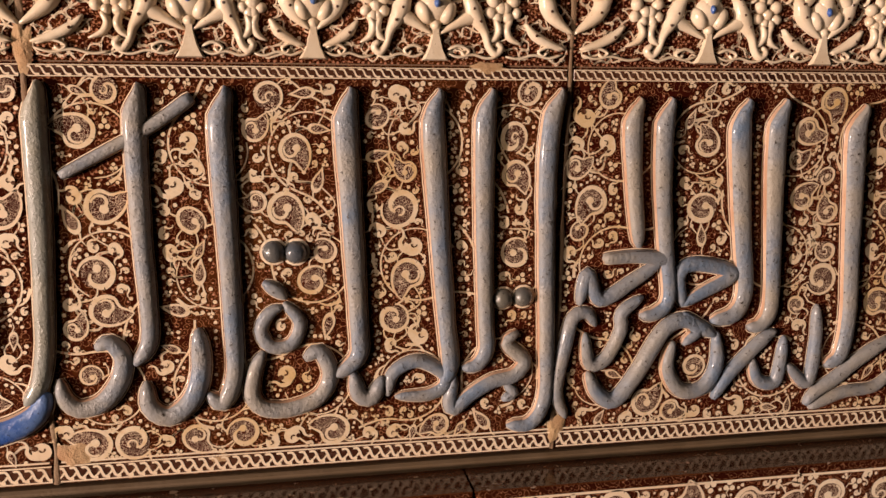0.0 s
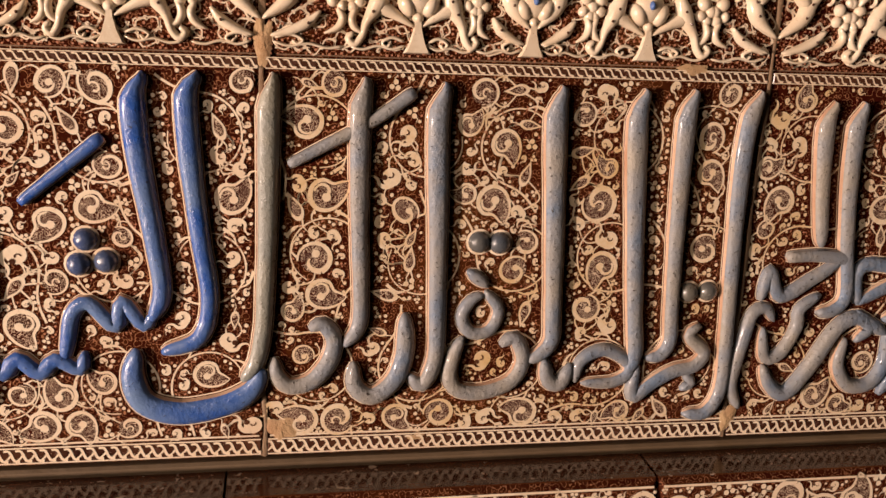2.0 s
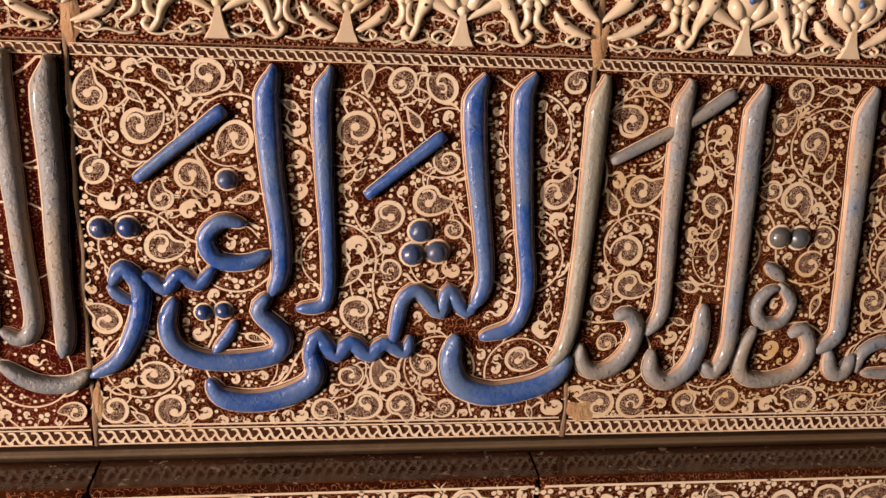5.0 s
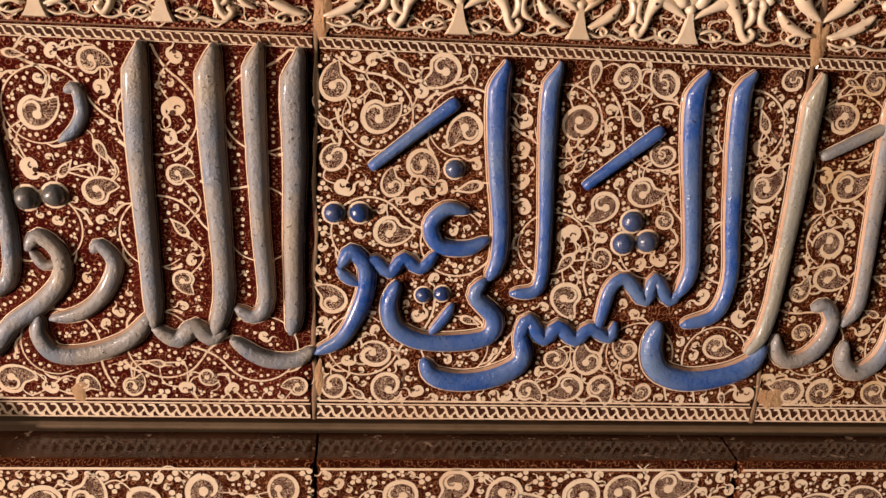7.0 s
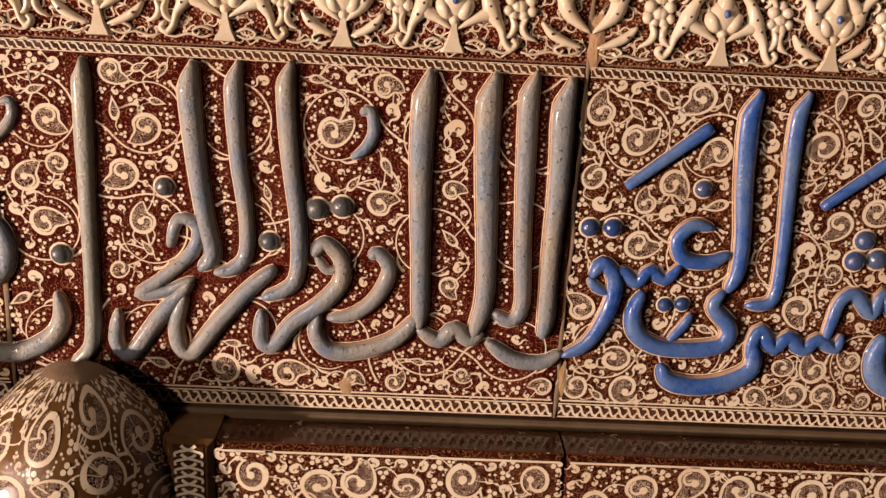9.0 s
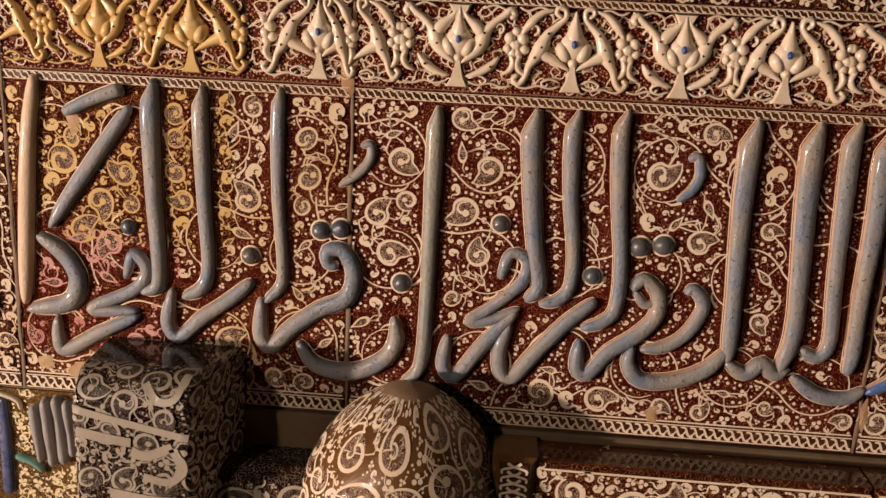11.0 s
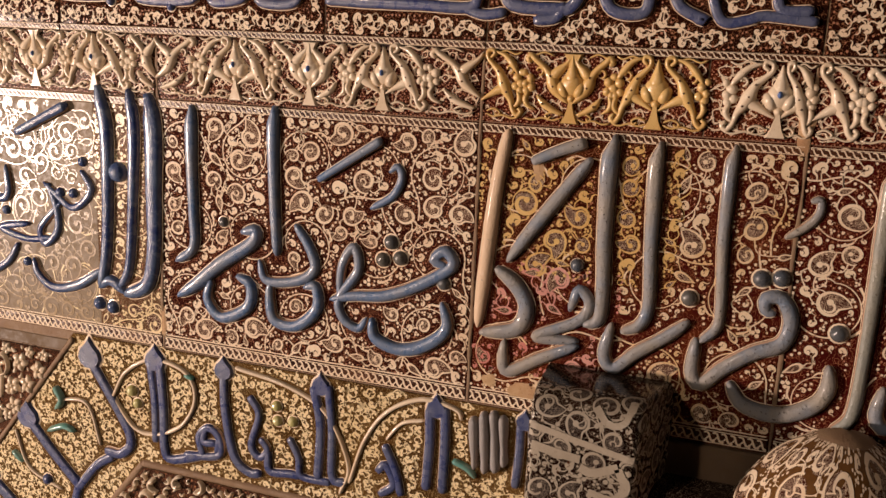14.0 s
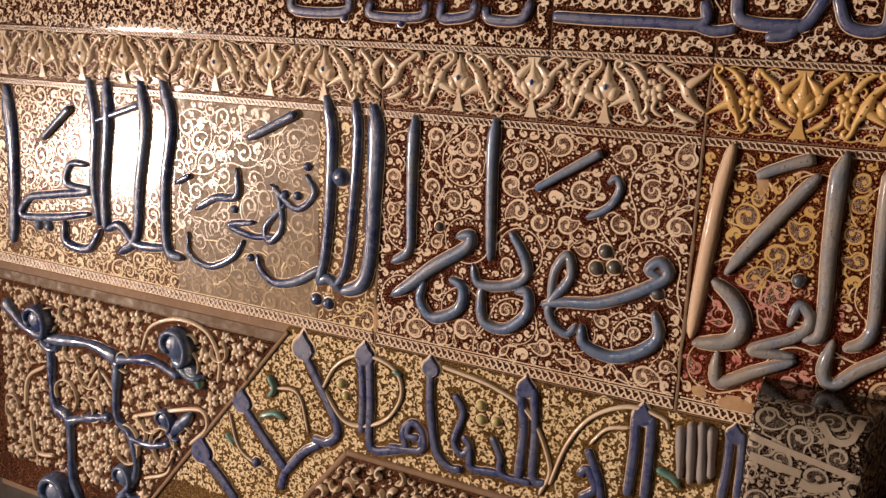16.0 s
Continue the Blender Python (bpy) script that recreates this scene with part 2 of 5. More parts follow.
def smooth_line(points, step=0.005):
    """A Catmull-Rom line through the points, at even steps."""
    p = np.array(points, float)
    if len(p) == 2:
        p = np.array([p[0], (p[0] + p[1]) / 2, p[1]])
    q = np.vstack([2 * p[0] - p[1], p, 2 * p[-1] - p[-2]])
    out = []
    for i in range(1, len(q) - 2):
        n = max(3, int(np.linalg.norm(q[i + 1] - q[i]) / step))
        for t in np.linspace(0, 1, n, endpoint=False):
            a, b, c, d = q[i - 1:i + 3]
            out.append(0.5 * (2 * b + (c - a) * t + (2 * a - 5 * b + 4 * c - d) * t * t + (3 * b - a - 3 * c + d) * t ** 3))
    return np.array(out + [p[-1]])


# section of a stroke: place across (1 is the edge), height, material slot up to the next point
# slot 3, on one edge only, paints the lit left side of downstrokes
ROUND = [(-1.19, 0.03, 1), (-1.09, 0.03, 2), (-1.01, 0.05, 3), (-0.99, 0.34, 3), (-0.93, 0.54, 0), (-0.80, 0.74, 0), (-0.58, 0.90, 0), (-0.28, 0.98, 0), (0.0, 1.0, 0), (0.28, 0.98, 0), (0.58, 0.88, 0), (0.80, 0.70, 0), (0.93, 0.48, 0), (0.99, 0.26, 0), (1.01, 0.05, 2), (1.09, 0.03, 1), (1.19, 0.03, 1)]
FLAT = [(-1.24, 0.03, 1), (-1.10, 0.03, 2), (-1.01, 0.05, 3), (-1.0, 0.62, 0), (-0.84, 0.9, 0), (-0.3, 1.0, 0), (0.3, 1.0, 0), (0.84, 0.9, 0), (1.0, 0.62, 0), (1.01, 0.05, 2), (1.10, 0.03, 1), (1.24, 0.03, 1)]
CORD = [(-1.0, 0.02, 0), (-0.8, 0.6, 0), (-0.35, 0.96, 0), (0.35, 0.96, 0), (0.8, 0.6, 0), (1.0, 0.02, 0)]


def ridge(s, points, width, high, profile=ROUND, taper=(0.5, 0.5), y=GROUND, wobble=0.05, pen=(1.0, 1.0)):
    """A raised stroke on the wall along points (x, z): rounded in section, narrowed at both ends."""
    c = smooth_line(points, 0.006 if width > 0.014 else 0.004)
    d = np.gradient(c, axis=0)
    d /= np.linalg.norm(d, axis=1)[:, None] + 1e-9
    length = np.concatenate([[0], np.cumsum(np.linalg.norm(np.diff(c, axis=0), axis=1))])
    width *= 0.9
    w = np.ones(len(c))
    slant = np.ones(len(c))
    for dist, end in ((length, taper[0]), (length[-1] - length, taper[1])):
        reach = width * (1.5 if end < 0.45 else 0.55) + 1e-6
        if end < 0.25:      # a pen-cut head: one side runs slanting into the tip
            slant = np.clip(dist / (width * 1.25), 0.03, 1.0)
            end = 0.55
        w *= end + (1 - end) * np.sqrt(np.clip(1 - (1 - np.clip(dist / reach, 0, 1)) ** 2, 0, 1))
    w *= np.interp(length / length[-1], np.linspace(0, 1, len(pen)), pen)
    w *= 1 + wobble * np.array([noise.noise((p[0] * 30, p[1] * 30, width * 900)) for p in c])
    verts, faces, slots = [], [], []
    k = len(profile)
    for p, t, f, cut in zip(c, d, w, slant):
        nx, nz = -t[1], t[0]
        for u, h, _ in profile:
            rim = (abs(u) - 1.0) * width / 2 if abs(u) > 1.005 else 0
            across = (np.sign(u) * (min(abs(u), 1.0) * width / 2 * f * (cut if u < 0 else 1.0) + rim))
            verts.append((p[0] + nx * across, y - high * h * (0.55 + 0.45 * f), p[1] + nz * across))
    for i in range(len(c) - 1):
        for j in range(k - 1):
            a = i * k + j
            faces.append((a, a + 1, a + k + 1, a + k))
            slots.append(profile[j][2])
    for i, flip in ((0, 1), (len(c) - 1, 0)):
        ring = [i * k + j for j in range(k)]
        tip = len(verts)
        q = c[i] + (d[i] if i else -d[i]) * width * 0.16 * w[i]
        verts.append((q[0], y - 0.0005, q[1]))
        for j in range(k - 1):
            faces.append((ring[j], ring[j + 1], tip) if flip == 0 else (ring[j + 1], ring[j], tip))
            slots.append(profile[j][2])
    base = len(s.v)
    s.v.extend(verts)
    s.f.extend([tuple(i + base for i in f) for f in faces])
    s.m.extend(slots)
    s.smooth.extend([True] * len(faces))
    return s


def knob(s, x, z, r, high, y=GROUND, slot=0, squash=1.0, turn=0.0, rings=5, n=14, rim=0.0):
    """A half-round boss on the wall; squash and turn make it an almond."""
    verts, faces = [], []
    prof = [(math.cos(a), math.sin(a)) for a in np.linspace(0, math.pi / 2, rings + 1)[:-1]]
    cs, sn = math.cos(turn), math.sin(turn)
    for pr, ph in prof:
        for i in range(n):
            a = 2 * math.pi * i / n
            u, v = r * pr * math.cos(a), r * pr * squash * math.sin(a)
            verts.append((x + u * cs - v * sn, y - high * ph, z + u * sn + v * cs))
    verts.append((x, y - high, z))
    for j in range(rings - 1):
        for i in range(n):
            faces.append((j * n + i, j * n + (i + 1) % n, (j + 1) * n + (i + 1) % n, (j + 1) * n + i))
    faces += [((rings - 1) * n + i, (rings - 1) * n + (i + 1) % n, rings * n) for i in range(n)]
    return s.add(verts, faces, slot)


# ---- painted scrollwork ----
def sheet(s, outline, lift, slot):
    """A thin painted patch on the ground, with a centre fan."""
    o = np.array(outline)
    c = o.mean(axis=0)
    n = len(o)
    s.add([(c[0], GROUND - lift, c[1])] + [(x, GROUND - lift, z) for x, z in o], [(0, 1 + i, 1 + (i + 1) % n) for i in range(n)], slot, False)


def band(s, line, w0, w1, lift, slot=0):
    c = np.array(line)
    d = np.gradient(c, axis=0)
    d /= np.linalg.norm(d, axis=1)[:, None] + 1e-9
    w = np.linspace(w0, w1, len(c))[:, None] / 2
    nrm = np.stack([-d[:, 1], d[:, 0]], 1)
    a, b = c + nrm * w, c - nrm * w
    n = len(c)
    s.add([(x, GROUND - lift, z) for x, z in a] + [(x, GROUND - lift, z) for x, z in b], [(i, i + 1, n + i + 1, n + i) for i in range(n - 1)], slot, False)


def turned(pts, x, z, r, a, mirror=1):
    p = np.array(pts, float) * r
    p[:, 0] *= mirror
    c, s_ = math.cos(a), math.sin(a)
    return np.stack([x + p[:, 0] * c - p[:, 1] * s_, z + p[:, 0] * s_ + p[:, 1] * c], 1)


def curl(a0, a1, r0, r1, n=12, cx=0.0, cy=0.0):
    return [(cx + (r0 + (r1 - r0) * i / (n - 1)) * math.cos(a0 + (a1 - a0) * i / (n - 1)), cy + (r0 + (r1 - r0) * i / (n - 1)) * math.sin(a0 + (a1 - a0) * i / (n - 1))) for i in range(n)]


def paisley(n=20, lobes=0, deep=0.0):
    """A leaf that bends over at its tip."""
    out = []
    for i in range(n):
        a = 2 * math.pi * i / n
        r = (0.78 + 0.22 * math.cos(a)) * (1 + deep * math.cos(lobes * a))
        x, y = r * math.cos(a) * 1.12, r * math.sin(a) * 0.72
        out.append((x, y + 0.28 * x * x))
    return out


def leaf_comma(s, x, z, r, a, m):
    """A round leaf with a nick where its pointed tail turns away."""
    sheet(s, turned(curl(0.2, 2 * math.pi * 0.97, 0.70, 0.66, 14, -0.18, 0.06), x, z, r, a, m), 0.0007, 0)
    band(s, smooth_line(turned([(0.05, 0.50), (0.52, 0.44), (0.80, 0.04), (0.72, -0.42), (0.95, -0.82), (1.28, -0.86)], x, z, r, a, m), r * 0.25), r * 0.44, r * 0.06, 0.0009)
    sheet(s, turned(curl(0, 5.6, 0.22, 0.20, 8, 0.26, -0.22), x, z, r, a, m), 0.0011, 1)
    band(s, turned(curl(0.3, 3.4, 0.08, 0.30, 6, -0.12, -0.1), x, z, r, a, m), r * 0.13, r * 0.07, 0.0012, 1)


def leaf_palmette(s, x, z, r, a, m):
    """A stippled drop-shaped leaf within a thick pale outline that rolls into a bulb."""
    o = smooth_line(turned([(1.25, 0.42), (0.82, 0.72), (0.20, 0.84), (-0.48, 0.66), (-0.86, 0.12), (-0.66, -0.50), (-0.08, -0.80), (0.46, -0.60), (0.62, -0.10), (0.95, 0.16), (1.25, 0.42)], x, z, r, a, m), r * 0.2)
    sheet(s, o[:-1], 0.0006, 2)
    k = len(o) // 2
    band(s, o[:k + 1], r * 0.06, r * 0.26, 0.0009)
    band(s, o[k:], r * 0.26, r * 0.07, 0.0009)
    band(s, turned(curl(-2.2, 2.6, 0.44, 0.20, 12, 0.0, -0.2), x, z, r, a, m), r * 0.10, r * 0.22, 0.0012)
    sheet(s, turned(curl(0, 5.6, 0.24, 0.22, 9, -0.12, 0.1), x, z, r, a, m), 0.0014, 0)


def leaf_spiral(s, x, z, r, a, m):
    """A stippled disc in the crook of a leaf that curls over and ends in a bulb."""
    end, fat, wide = RNG.uniform(2.6, 4.3), RNG.uniform(0.22, 0.34), RNG.uniform(0.8, 1.12)
    oval = lambda pts: turned([(u * wide, v) for u, v in pts], x, z, r, a, m)
    sheet(s, oval(curl(0, 5.9, 0.82, 0.76, 15)), 0.0006, 2)
    band(s, oval(curl(-1.3, end, 0.90, 0.78, 18)), r * 0.10, r * fat, 0.0009)
    band(s, oval(curl(end, end + RNG.uniform(1.6, 3.0), 0.76, 0.24, 11)), r * fat, r * 0.10, 0.0011)
    if RNG.rand() < 0.6:
        sheet(s, oval(curl(0, 5.6, 0.25, 0.20, 9, RNG.uniform(-0.1, 0.35), RNG.uniform(-0.2, 0.2))), 0.0013, 0)
    else:
        band(s, oval(curl(0.4, 5.0, 0.16, 0.30, 9, 0.1, 0.1)), r * 0.12, r * 0.10, 0.0013)
    band(s, oval([(0.40, -0.80), (0.85, -0.98), (1.25, -0.7), (1.5, -0.2)]), r * 0.14, r * 0.06, 0.0007)


def leaf_pointed(s, x, z, r, a, m):
    o = [(1.35, 0.35), (0.85, 0.42), (0.35, 0.52), (-0.2, 0.50), (-0.62, 0.26), (-0.8, -0.06), (-0.55, -0.36), (0.0, -0.40), (0.5, -0.22), (0.95, 0.08)]
    c = smooth_line(turned(o + [o[0]], x, z, r, a, m), r * 0.2)[:-1]
    sheet(s, c, 0.0007, 0)
    mid = c.mean(axis=0)
    sheet(s, mid + (c - mid) * 0.66, 0.0010, 2)
    band(s, turned([(-0.8, 0), (-1.2, -0.25), (-1.7, -0.2)], x, z, r, a, m), r * 0.14, r * 0.05, 0.0007)


def leaf_trefoil(s, x, z, r, a, m):
    for k in range(3):
        b = a + k * 2.1
        sheet(s, turned(curl(0, 5.5, 0.38, 0.38, 8, 0.50, 0), x, z, r, b), 0.0007 + 0.0001 * k, 0)
    band(s, turned([(-0.3, 0), (-1.0, 0.25), (-1.5, -0.1)], x, z, r, a, m), r * 0.22, r * 0.08, 0.0006)


class Field:
    """Free room on a lattice over a panel: the distance to letters and to what is painted already."""

    def __init__(self, bounds, strokes, inside, step=0.003):
        x0, x1, z0, z1 = bounds
        self.x, self.z = np.meshgrid(np.arange(x0, x1, step), np.arange(z0, z1, step))
        self.x0, self.z0, self.step = x0, z0, step
        self.d = np.minimum(np.minimum(self.x - x0, x1 - self.x), np.minimum(self.z - z0, z1 - self.z)) + 0.006
        for kind, w, p in strokes:
            c = smooth_line(p, 0.008) if len(p) > 1 else np.array(p)
            for q in c:
                self.mark(q[0], q[1], (w / 2 if len(p) > 1 else w) + 0.002, 0.05)
        self.d[~inside(self.x, self.z)] = -1

    def mark(self, x, z, r, reach=0.034):
        k = int((r + reach) / self.step)
        i, j = int((x - self.x0) / self.step), int((z - self.z0) / self.step)
        sl = (slice(max(0, j - k), max(0, j + k + 1)), slice(max(0, i - k), max(0, i + k + 1)))
        self.d[sl] = np.minimum(self.d[sl], np.hypot(self.x[sl] - x, self.z[sl] - z) - r)

    def fill(self, r, share, most=10 ** 6):
        """Places for discs of radius r, in random order, until no room is left."""
        flat = np.flatnonzero(self.d.ravel() > r * share)
        RNG.shuffle(flat)
        d, xs, zs, made = self.d.ravel(), self.x.ravel(), self.z.ravel(), 0
        for i in flat:
            if self.d.ravel()[i] > r * share and made < most:
                x, z = xs[i] + RNG.uniform(-0.001, 0.001), zs[i] + RNG.uniform(-0.001, 0.001)
                self.mark(x, z, r)
                made += 1
                yield x, z

    def free(self, line):
        i = ((line[:, 0] - self.x0) / self.step).astype(int).clip(0, self.d.shape[1] - 1)
        j = ((line[:, 1] - self.z0) / self.step).astype(int).clip(0, self.d.shape[0] - 1)
        return self.d[j, i]


def everywhere(x, z):
    return np.ones_like(x, bool)


KINDS = (leaf_palmette, leaf_comma, leaf_pointed, leaf_trefoil, leaf_spiral)


def stems(s, field, bounds, pitch=0.118):
    """Rows of open rings of thin stem, each led into by a long bow, with a few short shoots."""
    x0, x1, z0, z1 = bounds
    nx, nz = max(1, round((x1 - x0) / pitch)), max(1, round((z1 - z0) / pitch))
    dx, dz = (x1 - x0) / nx, (z1 - z0) / nz
    r = 0.43 * min(dx, dz)
    for i in range(nx):
        for j in range(nz):
            cx, cz = x0 + (i + 0.5) * dx + RNG.uniform(-0.008, 0.008), z0 + (j + 0.5) * dz + RNG.uniform(-0.008, 0.008)
            e, a = (1 if (i + j) % 2 else -1), RNG.uniform(0, 6.28)
            ring = smooth_line(curl(a, a + e * RNG.uniform(4.2, 5.4), r, r * 0.72, 14, cx, cz), 0.005)
            lead = ring[0] + np.outer(np.linspace(0.9, 0, 8), np.array([e * math.sin(a), -e * math.cos(a)]) * r) + np.outer(np.linspace(0.9, 0, 8) ** 2, np.array([math.cos(a), math.sin(a)]) * r * 0.5)
            line = np.vstack([lead[:-1], ring])
            line[:, 0], line[:, 1] = line[:, 0].clip(x0, x1), line[:, 1].clip(z0, z1)
            band(s, line, 0.0026, 0.0013, 0.0004)
            for q in line[::2]:
                field.mark(q[0], q[1], 0.0016)
            for k in (5, 9, 13):
                b = a + e * k * 0.33
                out = r * (1 - 0.28 * k / 14)
                p = [(cx + out * math.cos(b), cz + out * math.sin(b)), (cx + out * 1.14 * math.cos(b + e * 0.25), cz + out * 1.14 * math.sin(b + e * 0.25)), (cx + out * 1.18 * math.cos(b + e * 0.55), cz + out * 1.18 * math.sin(b + e * 0.55))]
                if x0 < min(q[0] for q in p) and max(q[0] for q in p) < x1 and z0 < min(q[1] for q in p) and max(q[1] for q in p) < z1:
                    band(s, smooth_line(p, 0.004), 0.0012, 0.0042, 0.0005)


def scatter(s, field, sizes):
    start = field.d.copy()
    big = []
    for r, share, pick in sizes:
        for x, z in field.fill(r, share):
            a, m = RNG.uniform(0, 2 * math.pi), RNG.choice((-1, 1))
            if pick is None:
                sheet(s, turned(curl(0, 5.4, 1, 1, 6), x, z, r * RNG.uniform(0.7, 1.1), a), 0.0006, 0 if r > 0.002 else 3)
            else:
                KINDS[pick[RNG.randint(len(pick))]](s, x, z, r * RNG.uniform(0.9, 1.12), a, m)
                if r > sizes[0][0] * 0.45:
                    big.append((x, z))
    field.d = start
    for i, q in enumerate(big):
        for dist, j in sorted((math.hypot(q[0] - o[0], q[1] - o[1]), j) for j, o in enumerate(big) if j != i)[:2]:
            o = big[j]
            bend = RNG.choice((-1, 1)) * RNG.uniform(0.25, 0.55)
            mid = ((q[0] + o[0]) / 2 - (o[1] - q[1]) * bend, (q[1] + o[1]) / 2 + (o[0] - q[0]) * bend)
            line = smooth_line([q, mid, o], 0.005)
            if dist < 0.11 and field.free(line).min() > 0:
                band(s, line, 0.0012, 0.0022, 0.0004)


def scrollwork(parent, strokes, inside, bounds, sizes, materials, label="cream lustre scrolls, leaves and dots painted between the letters", rings=0.0):
    """Leaves of several sizes packed into the free room, thin stems between neighbours, dots in what is left."""
    s = Shape()
    field = Field(bounds, strokes, inside)
    if rings:
        stems(s, field, bounds, rings)
    scatter(s, field, sizes)
    return part("painted_scrollwork", s, materials + (FLECK,), parent, label, "stuff")


def braid(parent, x0, x1, z, high, materials, step=0.0125, name="braid_border"):
    """A painted plait between two lines, on a dark strip."""
    s = Shape()
    n = max(1, int((x1 - x0) / step))
    box(s, x0, x1, GROUND - 0.0012, GROUND + 0.004, z - high / 2, z + high / 2, 1, 0.0008)
    for e in (-1, 1):
        band(s, [(x0, z + e * high * 0.44), ((x0 + x1) / 2, z + e * high * 0.44), (x1, z + e * high * 0.44)], high * 0.08, high * 0.08, 0.0016)
    for i in range(n):
        x = x0 + (i + 0.5) * (x1 - x0) / n
        u = step * RNG.uniform(0.92, 1.05)
        p = [(x - u * 0.72, z + high * 0.30), (x - u * 0.22, z + high * 0.27), (x + u * 0.16, z - high * 0.25), (x + u * 0.66, z - high * 0.31)]
        band(s, smooth_line([(max(x0, min(x1, a)), b) for a, b in p], 0.003), high * 0.12, high * 0.17, 0.0018)
        if high > 0.015:
            band(s, [(max(x0, x - u * 0.60), z - high * 0.24), (x - u * 0.34, z - high * 0.13), (x - u * 0.14, z + high * 0.02)], high * 0.07, high * 0.13, 0.0020)
    return part(name, s, materials, parent)


def slab(parent, x0, x1, z0, z1, ground, name="body"):
    """The tile's clay body: a bevelled slab with a slightly uneven face."""
    s = Shape()
    nx, nz = max(4, int((x1 - x0) / 0.02)), max(3, int((z1 - z0) / 0.02))
    v = []
    for j in range(nz + 1):
        for i in range(nx + 1):
            x, z = x0 + (x1 - x0) * i / nx, z0 + (z1 - z0) * j / nz
            edge = 0.0025 if i in (0, nx) or j in (0, nz) else 0.0
            v.append((x, GROUND + edge, z))
    f = [(j * (nx + 1) + i, j * (nx + 1) + i + 1, (j + 1) * (nx + 1) + i + 1, (j + 1) * (nx + 1) + i) for j in range(nz) for i in range(nx)]
    s.add(v, f, 0, True)
    box(s, x0, x1, GROUND + 0.003, GROUND + 0.03, z0, z1, 1, 0.0005)
    return part(name, s, (ground, MORTAR), parent)


# ---- the inscription: strokes of each tile as kind, width and centre line ----
INSCRIPTION = {}


def script(tile, kind, width, *points):
    INSCRIPTION.setdefault(tile, []).append((kind, width, points))


script(1, 'L', 0.0189, (0.008, 1.221), (-0.005, 1.255), (0.003, 1.311), (0.012, 1.347), (0.029, 1.352), (0.04, 1.336))
script(1, 'L', 0.0195, (0.018, 1.363), (0.027, 1.4), (0.044, 1.368), (0.086, 1.391), (0.119, 1.413))
script(1, 'B', 0.0193, (0.046, 1.418), (0.084, 1.42), (0.127, 1.416))
script(1, 'L', 0.0184, (0.027, 1.327), (0.035, 1.288), (0.056, 1.294), (0.073, 1.329), (0.073, 1.35), (0.098, 1.37))
script(1, 'L', 0.023, (0.033, 1.277), (0.047, 1.25), (0.069, 1.239), (0.095, 1.27), (0.127, 1.325), (0.154, 1.338), (0.171, 1.324), (0.154, 1.307))
script(1, 'T', 0.0259, (0.09, 1.605), (0.071, 1.58), (0.077, 1.506), (0.088, 1.431))
script(1, 'T', 0.0263, (0.127, 1.605), (0.11, 1.577), (0.113, 1.505), (0.122, 1.431), (0.131, 1.368), (0.114, 1.348), (0.096, 1.347))
script(1, 'L', 0.0203, (0.15, 1.357), (0.143, 1.396), (0.164, 1.408), (0.213, 1.395), (0.174, 1.372), (0.148, 1.357))
script(1, 'L', 0.0204, (0.151, 1.346), (0.171, 1.331), (0.198, 1.316))
script(1, 'T', 0.0301, (0.226, 1.604), (0.205, 1.58), (0.212, 1.504), (0.221, 1.435), (0.23, 1.372), (0.218, 1.343), (0.189, 1.336))
script(1, 'L', 0.0205, (0.141, 1.311), (0.137, 1.275), (0.156, 1.247), (0.186, 1.249), (0.202, 1.279), (0.198, 1.321))
script(1, 'T', 0.0292, (0.275, 1.604), (0.253, 1.577), (0.256, 1.503), (0.263, 1.42), (0.267, 1.349), (0.254, 1.327), (0.239, 1.327))
script(1, 'L', 0.0199, (0.201, 1.233), (0.222, 1.267), (0.263, 1.309), (0.279, 1.319))
script(1, 'L', 0.0183, (0.249, 1.284), (0.26, 1.255), (0.284, 1.25), (0.29, 1.281), (0.291, 1.311))
script(1, 'L', 0.0186, (0.298, 1.273), (0.33, 1.247), (0.336, 1.301), (0.332, 1.35))
script(1, 'T', 0.0304, (0.381, 1.598), (0.358, 1.57), (0.363, 1.502), (0.37, 1.417), (0.377, 1.337), (0.372, 1.284), (0.352, 1.269))
script(1, 'L', 0.0207, (0.33, 1.217), (0.343, 1.233), (0.372, 1.252), (0.401, 1.275), (0.446, 1.303))
script(1, 'L', 0.0176, (0.337, 1.212), (0.383, 1.23), (0.427, 1.235), (0.453, 1.257))
script(2, 'T', 0.0258, (-0.56, 1.619), (-0.57, 1.584), (-0.572, 1.464), (-0.575, 1.389), (-0.578, 1.337), (-0.586, 1.298), (-0.601, 1.277))
script(2, 'T', 0.0244, (-0.463, 1.617), (-0.474, 1.579), (-0.473, 1.464), (-0.47, 1.387), (-0.471, 1.341), (-0.487, 1.316))
script(2, 'B', 0.0153, (-0.549, 1.524), (-0.505, 1.548), (-0.458, 1.574), (-0.416, 1.604))
script(2, 'L', 0.0229, (-0.526, 1.336), (-0.512, 1.342), (-0.499, 1.325), (-0.504, 1.298), (-0.523, 1.274), (-0.548, 1.268), (-0.562, 1.282), (-0.565, 1.303))
script(2, 'T', 0.0265, (-0.374, 1.614), (-0.389, 1.575), (-0.385, 1.463), (-0.382, 1.359), (-0.382, 1.298), (-0.396, 1.265), (-0.411, 1.278))
script(2, 'L', 0.0248, (-0.419, 1.353), (-0.418, 1.306), (-0.429, 1.272), (-0.454, 1.253), (-0.474, 1.266), (-0.476, 1.295))
script(2, 'D', 0.0129, (-0.336, 1.437))
